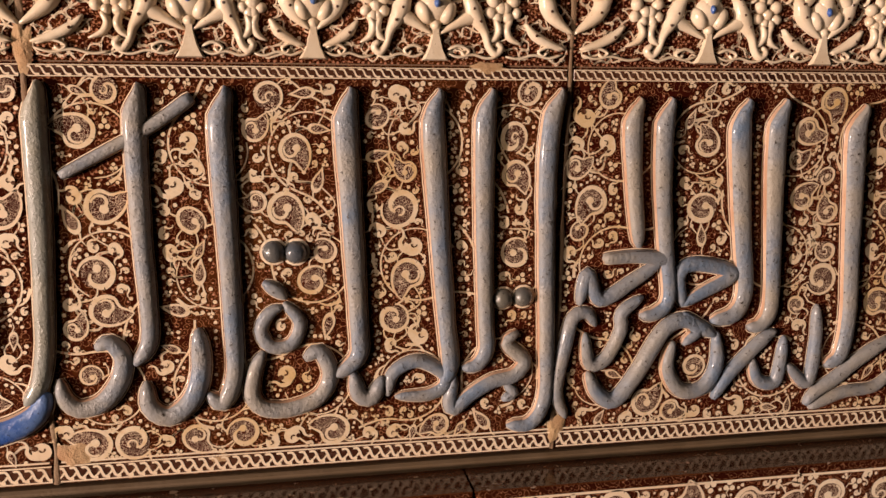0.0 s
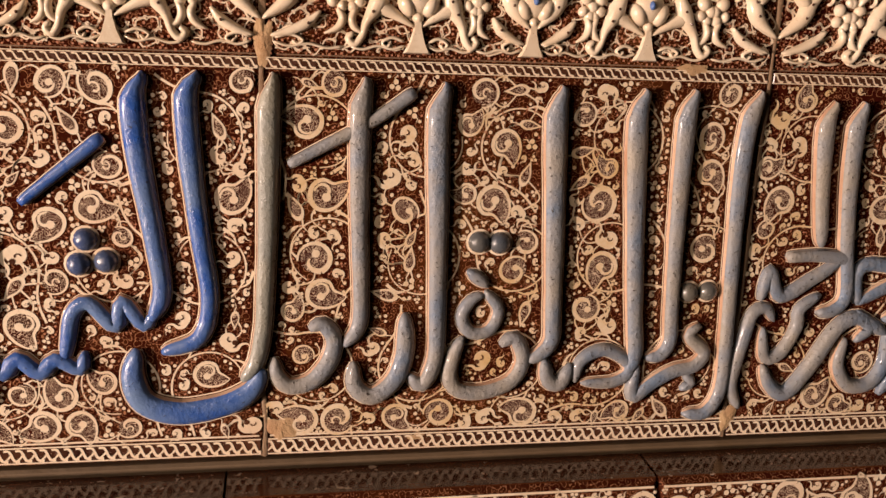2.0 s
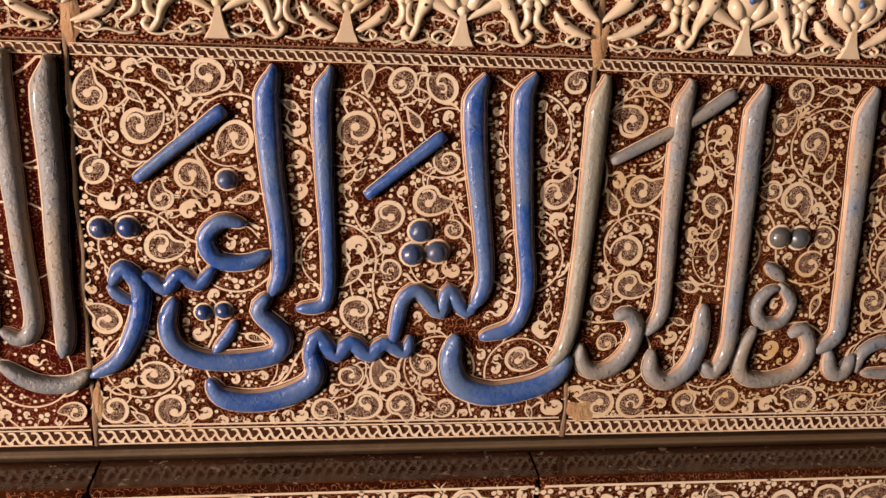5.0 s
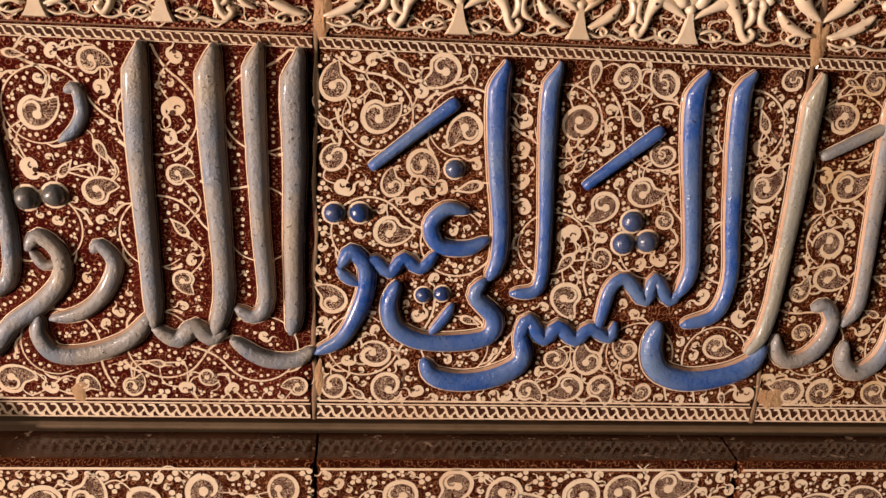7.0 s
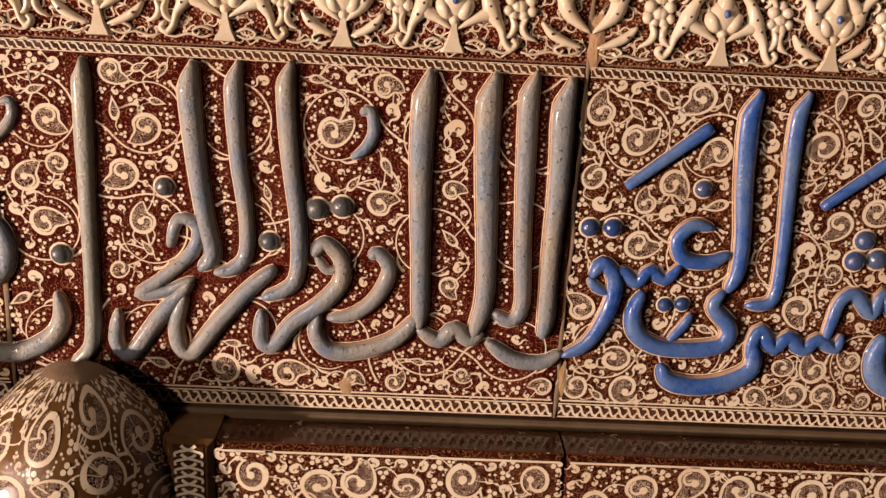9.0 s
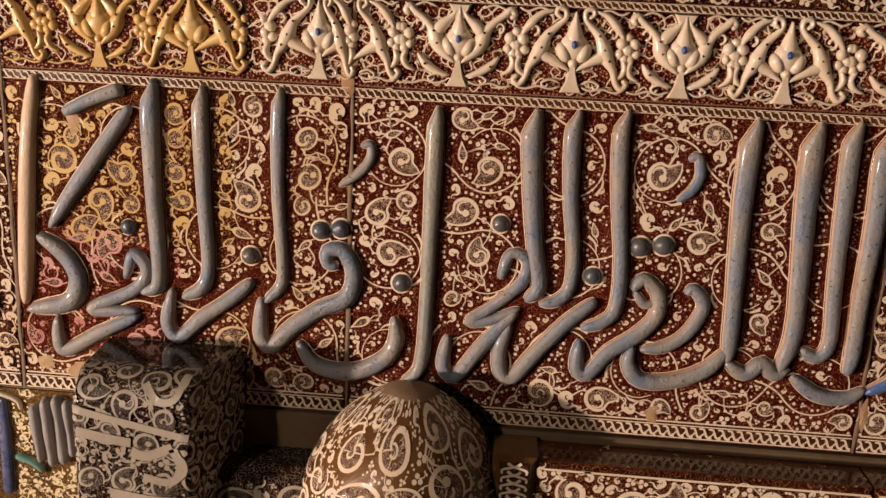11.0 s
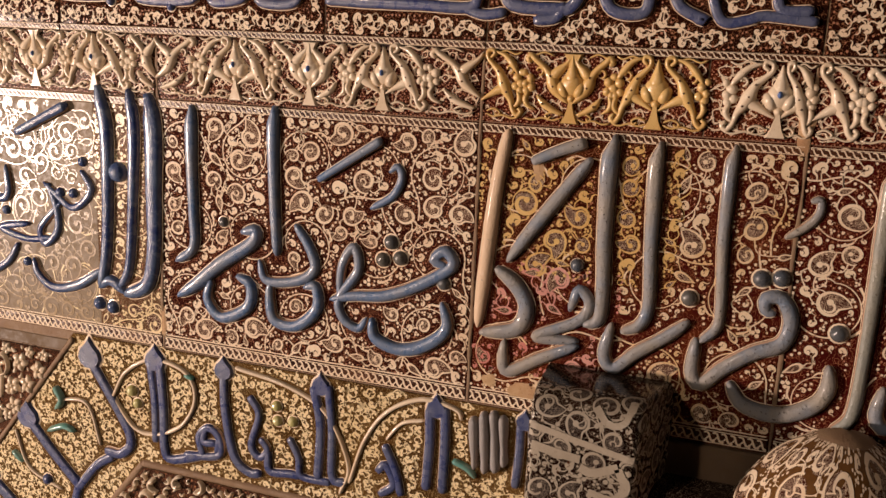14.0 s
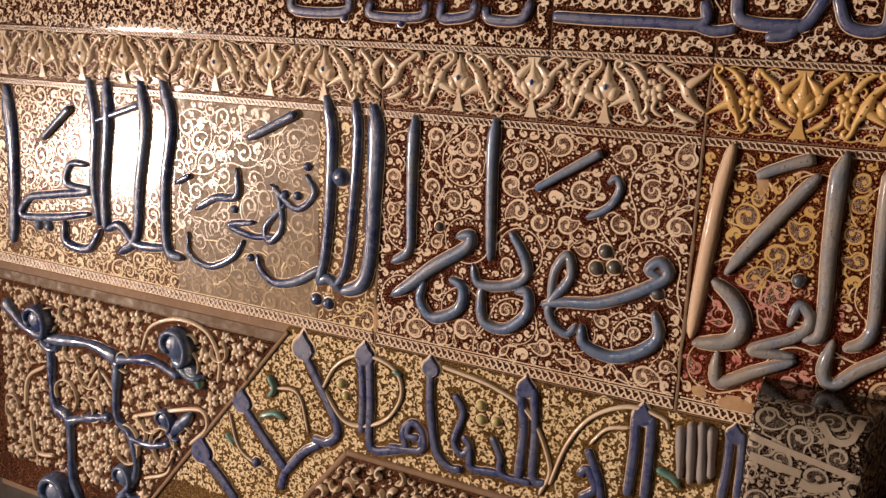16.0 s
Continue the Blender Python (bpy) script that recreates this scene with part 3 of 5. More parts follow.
script(2, 'D', 0.013, (-0.312, 1.436))
script(2, 'L', 0.0182, (-0.348, 1.403), (-0.333, 1.393), (-0.323, 1.384))
script(2, 'L', 0.0172, (-0.326, 1.379), (-0.309, 1.356), (-0.319, 1.331), (-0.341, 1.329), (-0.352, 1.348), (-0.342, 1.368), (-0.327, 1.375))
script(2, 'L', 0.0218, (-0.304, 1.312), (-0.288, 1.321), (-0.276, 1.294), (-0.288, 1.267), (-0.32, 1.254), (-0.35, 1.256), (-0.363, 1.272), (-0.36, 1.3), (-0.35, 1.323))
script(2, 'T', 0.0278, (-0.245, 1.614), (-0.257, 1.583), (-0.25, 1.463), (-0.244, 1.356), (-0.243, 1.317), (-0.256, 1.3), (-0.27, 1.292))
script(2, 'L', 0.0209, (-0.25, 1.294), (-0.243, 1.266), (-0.227, 1.262), (-0.216, 1.286))
script(2, 'T', 0.0275, (-0.145, 1.613), (-0.162, 1.581), (-0.153, 1.462), (-0.143, 1.353), (-0.137, 1.296), (-0.146, 1.273))
script(2, 'L', 0.0178, (-0.21, 1.263), (-0.203, 1.29), (-0.176, 1.303), (-0.147, 1.289), (-0.142, 1.273), (-0.162, 1.261), (-0.201, 1.261))
script(2, 'T', 0.0254, (-0.085, 1.614), (-0.103, 1.582), (-0.101, 1.462), (-0.096, 1.352), (-0.094, 1.313), (-0.105, 1.295), (-0.122, 1.292))
script(2, 'L', 0.0202, (-0.056, 1.333), (-0.069, 1.319), (-0.047, 1.297), (-0.059, 1.279), (-0.085, 1.273), (-0.112, 1.257), (-0.131, 1.241), (-0.136, 1.253), (-0.131, 1.282))
script(2, 'L', 0.0148, (-0.072, 1.248), (-0.059, 1.257), (-0.07, 1.27))
script(2, 'D', 0.012, (-0.075, 1.374))
script(2, 'D', 0.0121, (-0.051, 1.375))
script(2, 'T', 0.0248, (-0.001, 1.615), (-0.025, 1.587), (-0.029, 1.528), (-0.026, 1.428), (-0.021, 1.321), (-0.02, 1.248), (-0.037, 1.217), (-0.065, 1.216))
script(3, 'L', 0.0309, (-0.579, 1.288), (-0.592, 1.264), (-0.621, 1.248), (-0.67, 1.24), (-0.707, 1.253), (-0.719, 1.283), (-0.714, 1.316))
script(3, 'T', 0.0243, (-0.625, 1.619), (-0.654, 1.599), (-0.652, 1.536), (-0.643, 1.443), (-0.635, 1.374), (-0.647, 1.329), (-0.687, 1.313))
script(3, 'T', 0.0254, (-0.682, 1.617), (-0.707, 1.594), (-0.704, 1.534), (-0.691, 1.442), (-0.685, 1.383), (-0.696, 1.351))
script(3, 'L', 0.0182, (-0.692, 1.362), (-0.705, 1.344), (-0.726, 1.372), (-0.735, 1.344), (-0.761, 1.371), (-0.778, 1.36), (-0.785, 1.328), (-0.79, 1.301))
script(3, 'L', 0.0199, (-0.768, 1.315), (-0.774, 1.295), (-0.798, 1.307), (-0.815, 1.292), (-0.837, 1.309), (-0.853, 1.292), (-0.873, 1.317), (-0.882, 1.297), (-0.88, 1.267))
script(3, 'L', 0.0282, (-0.88, 1.297), (-0.878, 1.264), (-0.907, 1.243), (-0.948, 1.235), (-0.983, 1.242), (-0.996, 1.264))
script(3, 'D', 0.0127, (-0.761, 1.441))
script(3, 'D', 0.0129, (-0.769, 1.414))
script(3, 'D', 0.0129, (-0.741, 1.417))
script(3, 'B', 0.0144, (-0.822, 1.481), (-0.739, 1.55))
script(3, 'B', 0.0151, (-1.065, 1.496), (-0.972, 1.573))
script(3, 'D', 0.0108, (-0.971, 1.497))
script(3, 'T', 0.021, (-0.85, 1.62), (-0.87, 1.588), (-0.868, 1.516), (-0.863, 1.437), (-0.862, 1.372), (-0.871, 1.353), (-0.898, 1.35))
script(3, 'T', 0.0257, (-0.912, 1.619), (-0.928, 1.589), (-0.924, 1.514), (-0.915, 1.436), (-0.915, 1.392), (-0.925, 1.367))
script(3, 'L', 0.0244, (-0.928, 1.367), (-0.939, 1.347), (-0.915, 1.319), (-0.92, 1.296), (-0.954, 1.287), (-1.001, 1.288), (-1.031, 1.305), (-1.039, 1.334), (-1.03, 1.362))
script(3, 'L', 0.0196, (-0.952, 1.448), (-0.978, 1.451), (-0.995, 1.431), (-0.983, 1.407), (-0.951, 1.404), (-0.927, 1.417))
script(3, 'L', 0.0173, (-0.986, 1.4), (-1.005, 1.378), (-1.024, 1.391), (-1.04, 1.373), (-1.058, 1.388), (-1.069, 1.378))
script(3, 'L', 0.0212, (-1.097, 1.379), (-1.084, 1.397), (-1.067, 1.377), (-1.071, 1.336), (-1.093, 1.29), (-1.125, 1.27))
script(3, 'L', 0.0146, (-1.1, 1.377), (-1.088, 1.364), (-1.072, 1.357))
script(3, 'D', 0.0115, (-1.105, 1.442))
script(3, 'D', 0.0116, (-1.076, 1.443))
script(3, 'D', 0.0095, (-1.0, 1.345))
script(3, 'D', 0.0095, (-0.978, 1.347))
script(3, 'L', 0.0137, (-0.965, 1.335), (-0.974, 1.317), (-0.991, 1.295))
script(4, 'T', 0.0299, (-1.138, 1.623), (-1.15, 1.582), (-1.148, 1.497), (-1.15, 1.407), (-1.149, 1.322), (-1.153, 1.294))
script(4, 'T', 0.0258, (-1.178, 1.628), (-1.192, 1.601), (-1.19, 1.516), (-1.186, 1.42), (-1.181, 1.336), (-1.196, 1.315), (-1.216, 1.326))
script(4, 'T', 0.0314, (-1.227, 1.625), (-1.239, 1.598), (-1.237, 1.513), (-1.231, 1.418), (-1.229, 1.341), (-1.24, 1.293))
script(4, 'T', 0.0301, (-1.304, 1.624), (-1.315, 1.594), (-1.316, 1.509), (-1.312, 1.413), (-1.309, 1.336), (-1.309, 1.3))
script(4, 'L', 0.023, (-1.311, 1.3), (-1.284, 1.284), (-1.263, 1.301), (-1.245, 1.286), (-1.227, 1.297))
script(4, 'L', 0.0231, (-1.222, 1.286), (-1.186, 1.262), (-1.148, 1.26), (-1.125, 1.276))
script(4, 'L', 0.026, (-1.311, 1.316), (-1.337, 1.285), (-1.38, 1.266), (-1.421, 1.264), (-1.439, 1.287), (-1.436, 1.312))
script(4, 'L', 0.0209, (-1.373, 1.39), (-1.364, 1.398), (-1.349, 1.376), (-1.364, 1.339), (-1.392, 1.315), (-1.425, 1.308))
script(4, 'L', 0.0239, (-1.443, 1.391), (-1.43, 1.407), (-1.409, 1.388), (-1.409, 1.357), (-1.433, 1.327), (-1.467, 1.301), (-1.493, 1.267), (-1.508, 1.276), (-1.507, 1.316))
script(4, 'L', 0.0134, (-1.44, 1.39), (-1.426, 1.372), (-1.411, 1.376))
script(4, 'D', 0.0132, (-1.439, 1.45))
script(4, 'D', 0.0131, (-1.409, 1.454))
script(4, 'D', 0.0117, (-1.623, 1.469))
script(4, 'D', 0.0119, (-1.497, 1.406))
script(4, 'L', 0.0154, (-1.389, 1.568), (-1.378, 1.573), (-1.373, 1.549), (-1.382, 1.528), (-1.399, 1.514))
script(4, 'T', 0.0248, (-1.464, 1.626), (-1.477, 1.596), (-1.472, 1.515), (-1.462, 1.427), (-1.463, 1.365), (-1.479, 1.343), (-1.506, 1.332))
script(4, 'T', 0.0235, (-1.525, 1.623), (-1.538, 1.592), (-1.534, 1.511), (-1.525, 1.438), (-1.526, 1.389), (-1.543, 1.368), (-1.565, 1.363))
script(4, 'T', 0.0291, (-1.58, 1.621), (-1.59, 1.59), (-1.584, 1.508), (-1.575, 1.435), (-1.567, 1.386), (-1.583, 1.366))
script(4, 'L', 0.024, (-1.49, 1.373), (-1.527, 1.338), (-1.565, 1.292), (-1.594, 1.254), (-1.61, 1.26), (-1.614, 1.293), (-1.602, 1.334))
script(4, 'L', 0.018, (-1.619, 1.394), (-1.607, 1.429), (-1.585, 1.422), (-1.591, 1.389), (-1.631, 1.351), (-1.658, 1.33), (-1.626, 1.335), (-1.59, 1.354))
script(4, 'L', 0.0228, (-1.594, 1.35), (-1.637, 1.298), (-1.672, 1.249), (-1.69, 1.264), (-1.685, 1.309))
script(5, 'T', 0.0265, (-1.713, 1.618), (-1.714, 1.565), (-1.715, 1.464), (-1.716, 1.358), (-1.719, 1.279), (-1.726, 1.25), (-1.747, 1.231))
script(5, 'L', 0.0154, (-1.811, 1.561), (-1.799, 1.564), (-1.798, 1.546), (-1.812, 1.526), (-1.839, 1.506))
script(5, 'D', 0.0128, (-1.863, 1.444))
script(5, 'D', 0.0128, (-1.836, 1.448))
script(5, 'D', 0.0128, (-1.752, 1.378))
script(5, 'L', 0.0276, (-1.839, 1.396), (-1.852, 1.398), (-1.853, 1.416), (-1.832, 1.418), (-1.817, 1.388), (-1.826, 1.352), (-1.864, 1.332), (-1.903, 1.302), (-1.931, 1.273), (-1.946, 1.289), (-1.944, 1.343))
script(5, 'L', 0.0288, (-1.892, 1.283), (-1.868, 1.251), (-1.818, 1.244), (-1.775, 1.264), (-1.757, 1.293), (-1.759, 1.329))
script(5, 'T', 0.0232, (-1.917, 1.631), (-1.921, 1.589), (-1.921, 1.494), (-1.915, 1.396), (-1.918, 1.362), (-1.939, 1.338))
script(5, 'L', 0.0251, (-1.957, 1.367), (-1.987, 1.339), (-2.029, 1.307), (-2.061, 1.277), (-2.078, 1.295), (-2.07, 1.348))
script(5, 'T', 0.0271, (-2.02, 1.628), (-2.025, 1.583), (-2.022, 1.47), (-2.018, 1.387), (-2.028, 1.352), (-2.055, 1.336))
script(5, 'T', 0.0308, (-2.083, 1.633), (-2.093, 1.586), (-2.092, 1.482), (-2.088, 1.398), (-2.091, 1.351), (-2.113, 1.339))
script(5, 'L', 0.0226, (-2.136, 1.358), (-2.124, 1.393), (-2.106, 1.373), (-2.123, 1.343), (-2.187, 1.309), (-2.119, 1.311))
script(5, 'L', 0.0246, (-2.119, 1.304), (-2.176, 1.275), (-2.229, 1.244), (-2.239, 1.266), (-2.237, 1.296))
script(5, 'W', 0.0279, (-2.249, 1.63), (-2.262, 1.552), (-2.272, 1.451), (-2.279, 1.364), (-2.283, 1.311))
script(5, 'L', 0.0259, (-2.12, 1.596), (-2.166, 1.532), (-2.209, 1.471), (-2.24, 1.424))
script(5, 'B', 0.0231, (-2.209, 1.584), (-2.173, 1.602), (-2.13, 1.619))
script(5, 'L', 0.0315, (-2.258, 1.412), (-2.223, 1.387), (-2.205, 1.353), (-2.22, 1.317), (-2.279, 1.302))
script(5, 'D', 0.0124, (-1.96, 1.402))
script(5, 'D', 0.011, (-2.13, 1.431))
script(6, 'B', 0.0195, (-2.571, 1.524), (-2.46, 1.597))
script(6, 'L', 0.0168, (-2.444, 1.547), (-2.431, 1.557), (-2.423, 1.54), (-2.438, 1.509), (-2.477, 1.484))
script(6, 'D', 0.0125, (-2.439, 1.432))
script(6, 'D', 0.0126, (-2.453, 1.401))
script(6, 'D', 0.0125, (-2.422, 1.407))
script(6, 'D', 0.0113, (-2.345, 1.374))
script(6, 'D', 0.0095, (-2.758, 1.432))
script(6, 'L', 0.0243, (-2.338, 1.403), (-2.363, 1.411), (-2.344, 1.428), (-2.331, 1.405), (-2.386, 1.367), (-2.445, 1.341), (-2.505, 1.332), (-2.547, 1.321))
script(6, 'L', 0.026, (-2.47, 1.298), (-2.462, 1.264), (-2.413, 1.251), (-2.364, 1.27), (-2.336, 1.302), (-2.346, 1.343))
script(6, 'L', 0.0202, (-2.531, 1.33), (-2.526, 1.384), (-2.505, 1.416), (-2.497, 1.377), (-2.531, 1.325), (-2.524, 1.291), (-2.495, 1.276), (-2.479, 1.297))
script(6, 'L', 0.0247, (-2.597, 1.335), (-2.576, 1.339), (-2.573, 1.3), (-2.611, 1.264), (-2.655, 1.268), (-2.665, 1.309), (-2.662, 1.339))
script(6, 'L', 0.0222, (-2.615, 1.443), (-2.588, 1.406), (-2.578, 1.37), (-2.61, 1.345), (-2.67, 1.338), (-2.685, 1.374))
script(6, 'T', 0.027, (-2.654, 1.639), (-2.658, 1.569), (-2.655, 1.476), (-2.65, 1.385))
script(6, 'L', 0.0256, (-2.73, 1.339), (-2.703, 1.324), (-2.71, 1.283), (-2.762, 1.258), (-2.791, 1.288), (-2.783, 1.325))
script(6, 'L', 0.0292, (-2.719, 1.419), (-2.692, 1.424), (-2.701, 1.4), (-2.763, 1.357), (-2.817, 1.311), (-2.853, 1.286))
script(6, 'T', 0.0266, (-2.817, 1.631), (-2.82, 1.548), (-2.818, 1.451), (-2.819, 1.381), (-2.855, 1.351))
script(7, 'T', 0.0348, (-2.912, 1.644), (-2.9, 1.589), (-2.902, 1.46), (-2.905, 1.361), (-2.922, 1.297), (-2.97, 1.272))
script(7, 'T', 0.0228, (-2.95, 1.65), (-2.94, 1.585), (-2.947, 1.455), (-2.959, 1.331), (-2.981, 1.284))
script(7, 'T', 0.0262, (-3.017, 1.654), (-3.0, 1.58), (-3.002, 1.448), (-3.01, 1.346), (-3.025, 1.28))
script(7, 'L', 0.0204, (-3.028, 1.279), (-3.002, 1.295), (-2.968, 1.274))
script(7, 'D', 0.0192, (-2.977, 1.501))
script(7, 'L', 0.0203, (-3.023, 1.312), (-3.078, 1.277), (-3.135, 1.265), (-3.171, 1.288), (-3.18, 1.318))
script(7, 'D', 0.0129, (-3.031, 1.247))
script(7, 'D', 0.0127, (-3.001, 1.243))
script(7, 'L', 0.0149, (-3.061, 1.497), (-3.04, 1.461), (-3.081, 1.425), (-3.126, 1.451), (-3.149, 1.468))
script(7, 'L', 0.0155, (-3.138, 1.466), (-3.12, 1.417), (-3.122, 1.376), (-3.151, 1.349), (-3.16, 1.38), (-3.109, 1.433))
script(7, 'L', 0.0157, (-3.137, 1.362), (-3.195, 1.354), (-3.255, 1.37), (-3.188, 1.384))
script(7, 'L', 0.0163, (-3.218, 1.342), (-3.248, 1.301), (-3.31, 1.272), (-3.366, 1.291), (-3.372, 1.34))
script(7, 'D', 0.0095, (-3.199, 1.308))
script(7, 'D', 0.0102, (-3.112, 1.451))
script(7, 'D', 0.0101, (-3.081, 1.452))
script(7, 'D', 0.0099, (-3.057, 1.513))
script(7, 'B', 0.0208, (-3.203, 1.557), (-3.086, 1.614))
script(7, 'L', 0.0184, (-3.349, 1.392), (-3.294, 1.423), (-3.237, 1.434), (-3.236, 1.493))
script(7, 'D', 0.0095, (-3.243, 1.405))
script(7, 'B', 0.0143, (-3.404, 1.443), (-3.364, 1.463))
script(7, 'T', 0.0291, (-3.44, 1.659), (-3.416, 1.569), (-3.436, 1.433), (-3.432, 1.296), (-3.386, 1.278))
script(7, 'T', 0.03, (-3.506, 1.653), (-3.492, 1.563), (-3.513, 1.425), (-3.526, 1.309), (-3.58, 1.262))
script(7, 'B', 0.0169, (-3.648, 1.555), (-3.504, 1.603))
script(7, 'T', 0.0314, (-3.608, 1.655), (-3.606, 1.554), (-3.622, 1.413), (-3.62, 1.309))
script(7, 'T', 0.0268, (-3.662, 1.652), (-3.645, 1.55), (-3.655, 1.422), (-3.641, 1.319))
script(7, 'L', 0.0221, (-3.62, 1.309), (-3.578, 1.327), (-3.531, 1.292), (-3.48, 1.289), (-3.432, 1.296))
script(7, 'L', 0.0232, (-3.757, 1.314), (-3.753, 1.264), (-3.681, 1.258), (-3.638, 1.309))
script(7, 'L', 0.0204, (-3.675, 1.456), (-3.731, 1.45), (-3.745, 1.404), (-3.674, 1.394), (-3.808, 1.37), (-3.879, 1.354), (-3.904, 1.309), (-3.792, 1.318), (-3.673, 1.341))
script(7, 'B', 0.0197, (-3.819, 1.504), (-3.724, 1.58))
script(7, 'D', 0.0137, (-3.849, 1.292))
script(7, 'D', 0.0135, (-3.813, 1.294))
script(7, 'T', 0.0406, (-3.946, 1.62), (-3.931, 1.501), (-3.933, 1.364), (-3.943, 1.237))
script(8, 'F', 0.0239, (-2.36, 1.155), (-2.358, 1.095), (-2.362, 1.008))
script(8, 'F', 0.0236, (-2.333, 1.161), (-2.331, 1.102), (-2.332, 1.008))
script(8, 'K', 0.0099, (-2.348, 1.155))
script(8, 'F', 0.024, (-2.578, 1.157), (-2.564, 1.086), (-2.568, 0.985))
script(8, 'F', 0.0216, (-2.549, 1.163), (-2.541, 1.081), (-2.539, 0.993), (-2.512, 0.987))
script(8, 'K', 0.0098, (-2.564, 1.157))
script(8, 'F', 0.0236, (-2.761, 1.157), (-2.759, 1.084), (-2.742, 0.996), (-2.711, 0.967), (-2.684, 0.969))
script(8, 'K', 0.0106, (-2.761, 1.154))
script(8, 'F', 0.0186, (-2.707, 1.116), (-2.688, 1.084), (-2.704, 1.023), (-2.686, 1.001), (-2.67, 1.02), (-2.685, 1.039))
script(8, 'F', 0.021, (-2.67, 1.017), (-2.665, 0.979), (-2.625, 0.981), (-2.602, 0.981))
script(8, 'F', 0.0182, (-2.625, 1.051), (-2.607, 1.017), (-2.6, 0.982), (-2.542, 0.981))
script(8, 'O', 0.0102, (-2.652, 1.107))
script(8, 'O', 0.0103, (-2.65, 1.079))
script(8, 'O', 0.0102, (-2.619, 1.083))
script(8, 'F', 0.0202, (-2.848, 0.974), (-2.774, 0.987), (-2.774, 1.028), (-2.799, 1.037), (-2.806, 1.009), (-2.778, 1.01))
script(8, 'R', 0.0093, (-2.736, 1.166), (-2.627, 1.148), (-2.551, 1.109), (-2.508, 1.021), (-2.524, 0.964))
script(8, 'R', 0.0088, (-2.506, 0.989), (-2.478, 1.075), (-2.436, 1.136), (-2.373, 1.169), (-2.314, 1.162), (-2.303, 1.145))
script(8, 'R', 0.0073, (-2.437, 1.085), (-2.409, 1.119), (-2.369, 1.132))
script(8, 'F', 0.021, (-2.44, 1.074), (-2.419, 1.031), (-2.407, 0.986))
script(8, 'F', 0.0214, (-2.452, 1.022), (-2.437, 1.037), (-2.421, 1.004), (-2.447, 0.98))
script(8, 'G', 0.0154, (-2.282, 1.155), (-2.276, 1.066))
script(8, 'G', 0.0152, (-2.265, 1.167), (-2.258, 1.062))
script(8, 'G', 0.0151, (-2.248, 1.171), (-2.24, 1.067))
script(8, 'G', 0.0131, (-2.232, 1.166), (-2.226, 1.08))
script(8, 'E', 0.0139, (-2.315, 1.07), (-2.29, 1.062), (-2.274, 1.048))
script(8, 'F', 0.0204, (-2.202, 1.16), (-2.202, 1.106), (-2.206, 1.045))
script(8, 'F', 0.0184, (-2.184, 1.168), (-2.181, 1.112), (-2.181, 1.052))
script(8, 'K', 0.0083, (-2.195, 1.159))
script(8, 'F', 0.0266, (-3.06, 1.127), (-3.035, 1.093), (-2.973, 0.99), (-2.992, 0.948), (-3.032, 0.946))
script(8, 'K', 0.0146, (-3.061, 1.132))
script(8, 'F', 0.0226, (-2.921, 1.146), (-2.913, 1.072), (-2.913, 0.988))
script(8, 'F', 0.0249, (-2.9, 1.153), (-2.894, 1.053), (-2.894, 0.978), (-2.877, 0.958), (-2.809, 0.98))
script(8, 'K', 0.0125, (-2.91, 1.148))
script(8, 'F', 0.0199, (-2.807, 0.981), (-2.816, 1.018), (-2.794, 1.039), (-2.773, 1.023), (-2.777, 0.992))
script(8, 'R', 0.0092, (-3.009, 1.063), (-2.977, 1.118), (-2.916, 1.152), (-2.845, 1.14), (-2.823, 1.092), (-2.853, 1.033), (-2.911, 1.003), (-2.96, 1.007), (-3.009, 1.063))
script(8, 'O', 0.0117, (-2.965, 1.082))
script(8, 'O', 0.0104, (-2.953, 1.058))
script(8, 'E', 0.0122, (-2.844, 1.134), (-2.825, 1.129))
script(8, 'F', 0.029, (-3.219, 0.977), (-3.17, 0.924), (-3.101, 0.857))
script(8, 'K', 0.0145, (-3.222, 0.979))
script(8, 'F', 0.0256, (-3.101, 0.853), (-3.057, 0.908), (-3.014, 0.938))
script(8, 'F', 0.0256, (-3.101, 0.864), (-3.115, 0.81))
script(8, 'F', 0.0342, (-3.336, 0.831), (-3.282, 0.788), (-3.238, 0.746))
script(8, 'K', 0.0171, (-3.339, 0.833))
script(8, 'D', 0.0117, (-3.181, 0.853))
script(8, 'E', 0.0167, (-3.148, 1.059), (-3.133, 1.035), (-3.148, 1.013))
script(8, 'E', 0.0143, (-3.17, 0.963), (-3.133, 0.978), (-3.105, 0.972))
script(8, 'E', 0.0135, (-3.265, 0.9), (-3.241, 0.88))
script(8, 'R', 0.0074, (-3.257, 0.948), (-3.225, 0.87), (-3.146, 0.838))
script(8, 'R', 0.007, (-3.148, 1.032), (-3.074, 1.036), (-3.044, 0.955))
script(9, 'F', 0.037, (-3.985, 1.078), (-3.913, 1.025), (-3.831, 1.011), (-3.685, 1.024), (-3.592, 1.005))
script(9, 'F', 0.0296, (-3.592, 1.005), (-3.482, 1.023), (-3.401, 1.002))
script(9, 'F', 0.0356, (-3.824, 1.001), (-3.817, 0.844), (-3.768, 0.809), (-3.762, 0.661), (-3.737, 0.601))
script(9, 'F', 0.0288, (-3.768, 0.809), (-3.702, 0.832), (-3.62, 0.853))
script(9, 'F', 0.0296, (-3.592, 1.003), (-3.601, 0.867), (-3.554, 0.817), (-3.542, 0.73), (-3.602, 0.64))
script(9, 'F', 0.0268, (-3.554, 0.817), (-3.492, 0.815), (-3.428, 0.834))
script(9, 'P', 0.0501, (-3.869, 1.051))
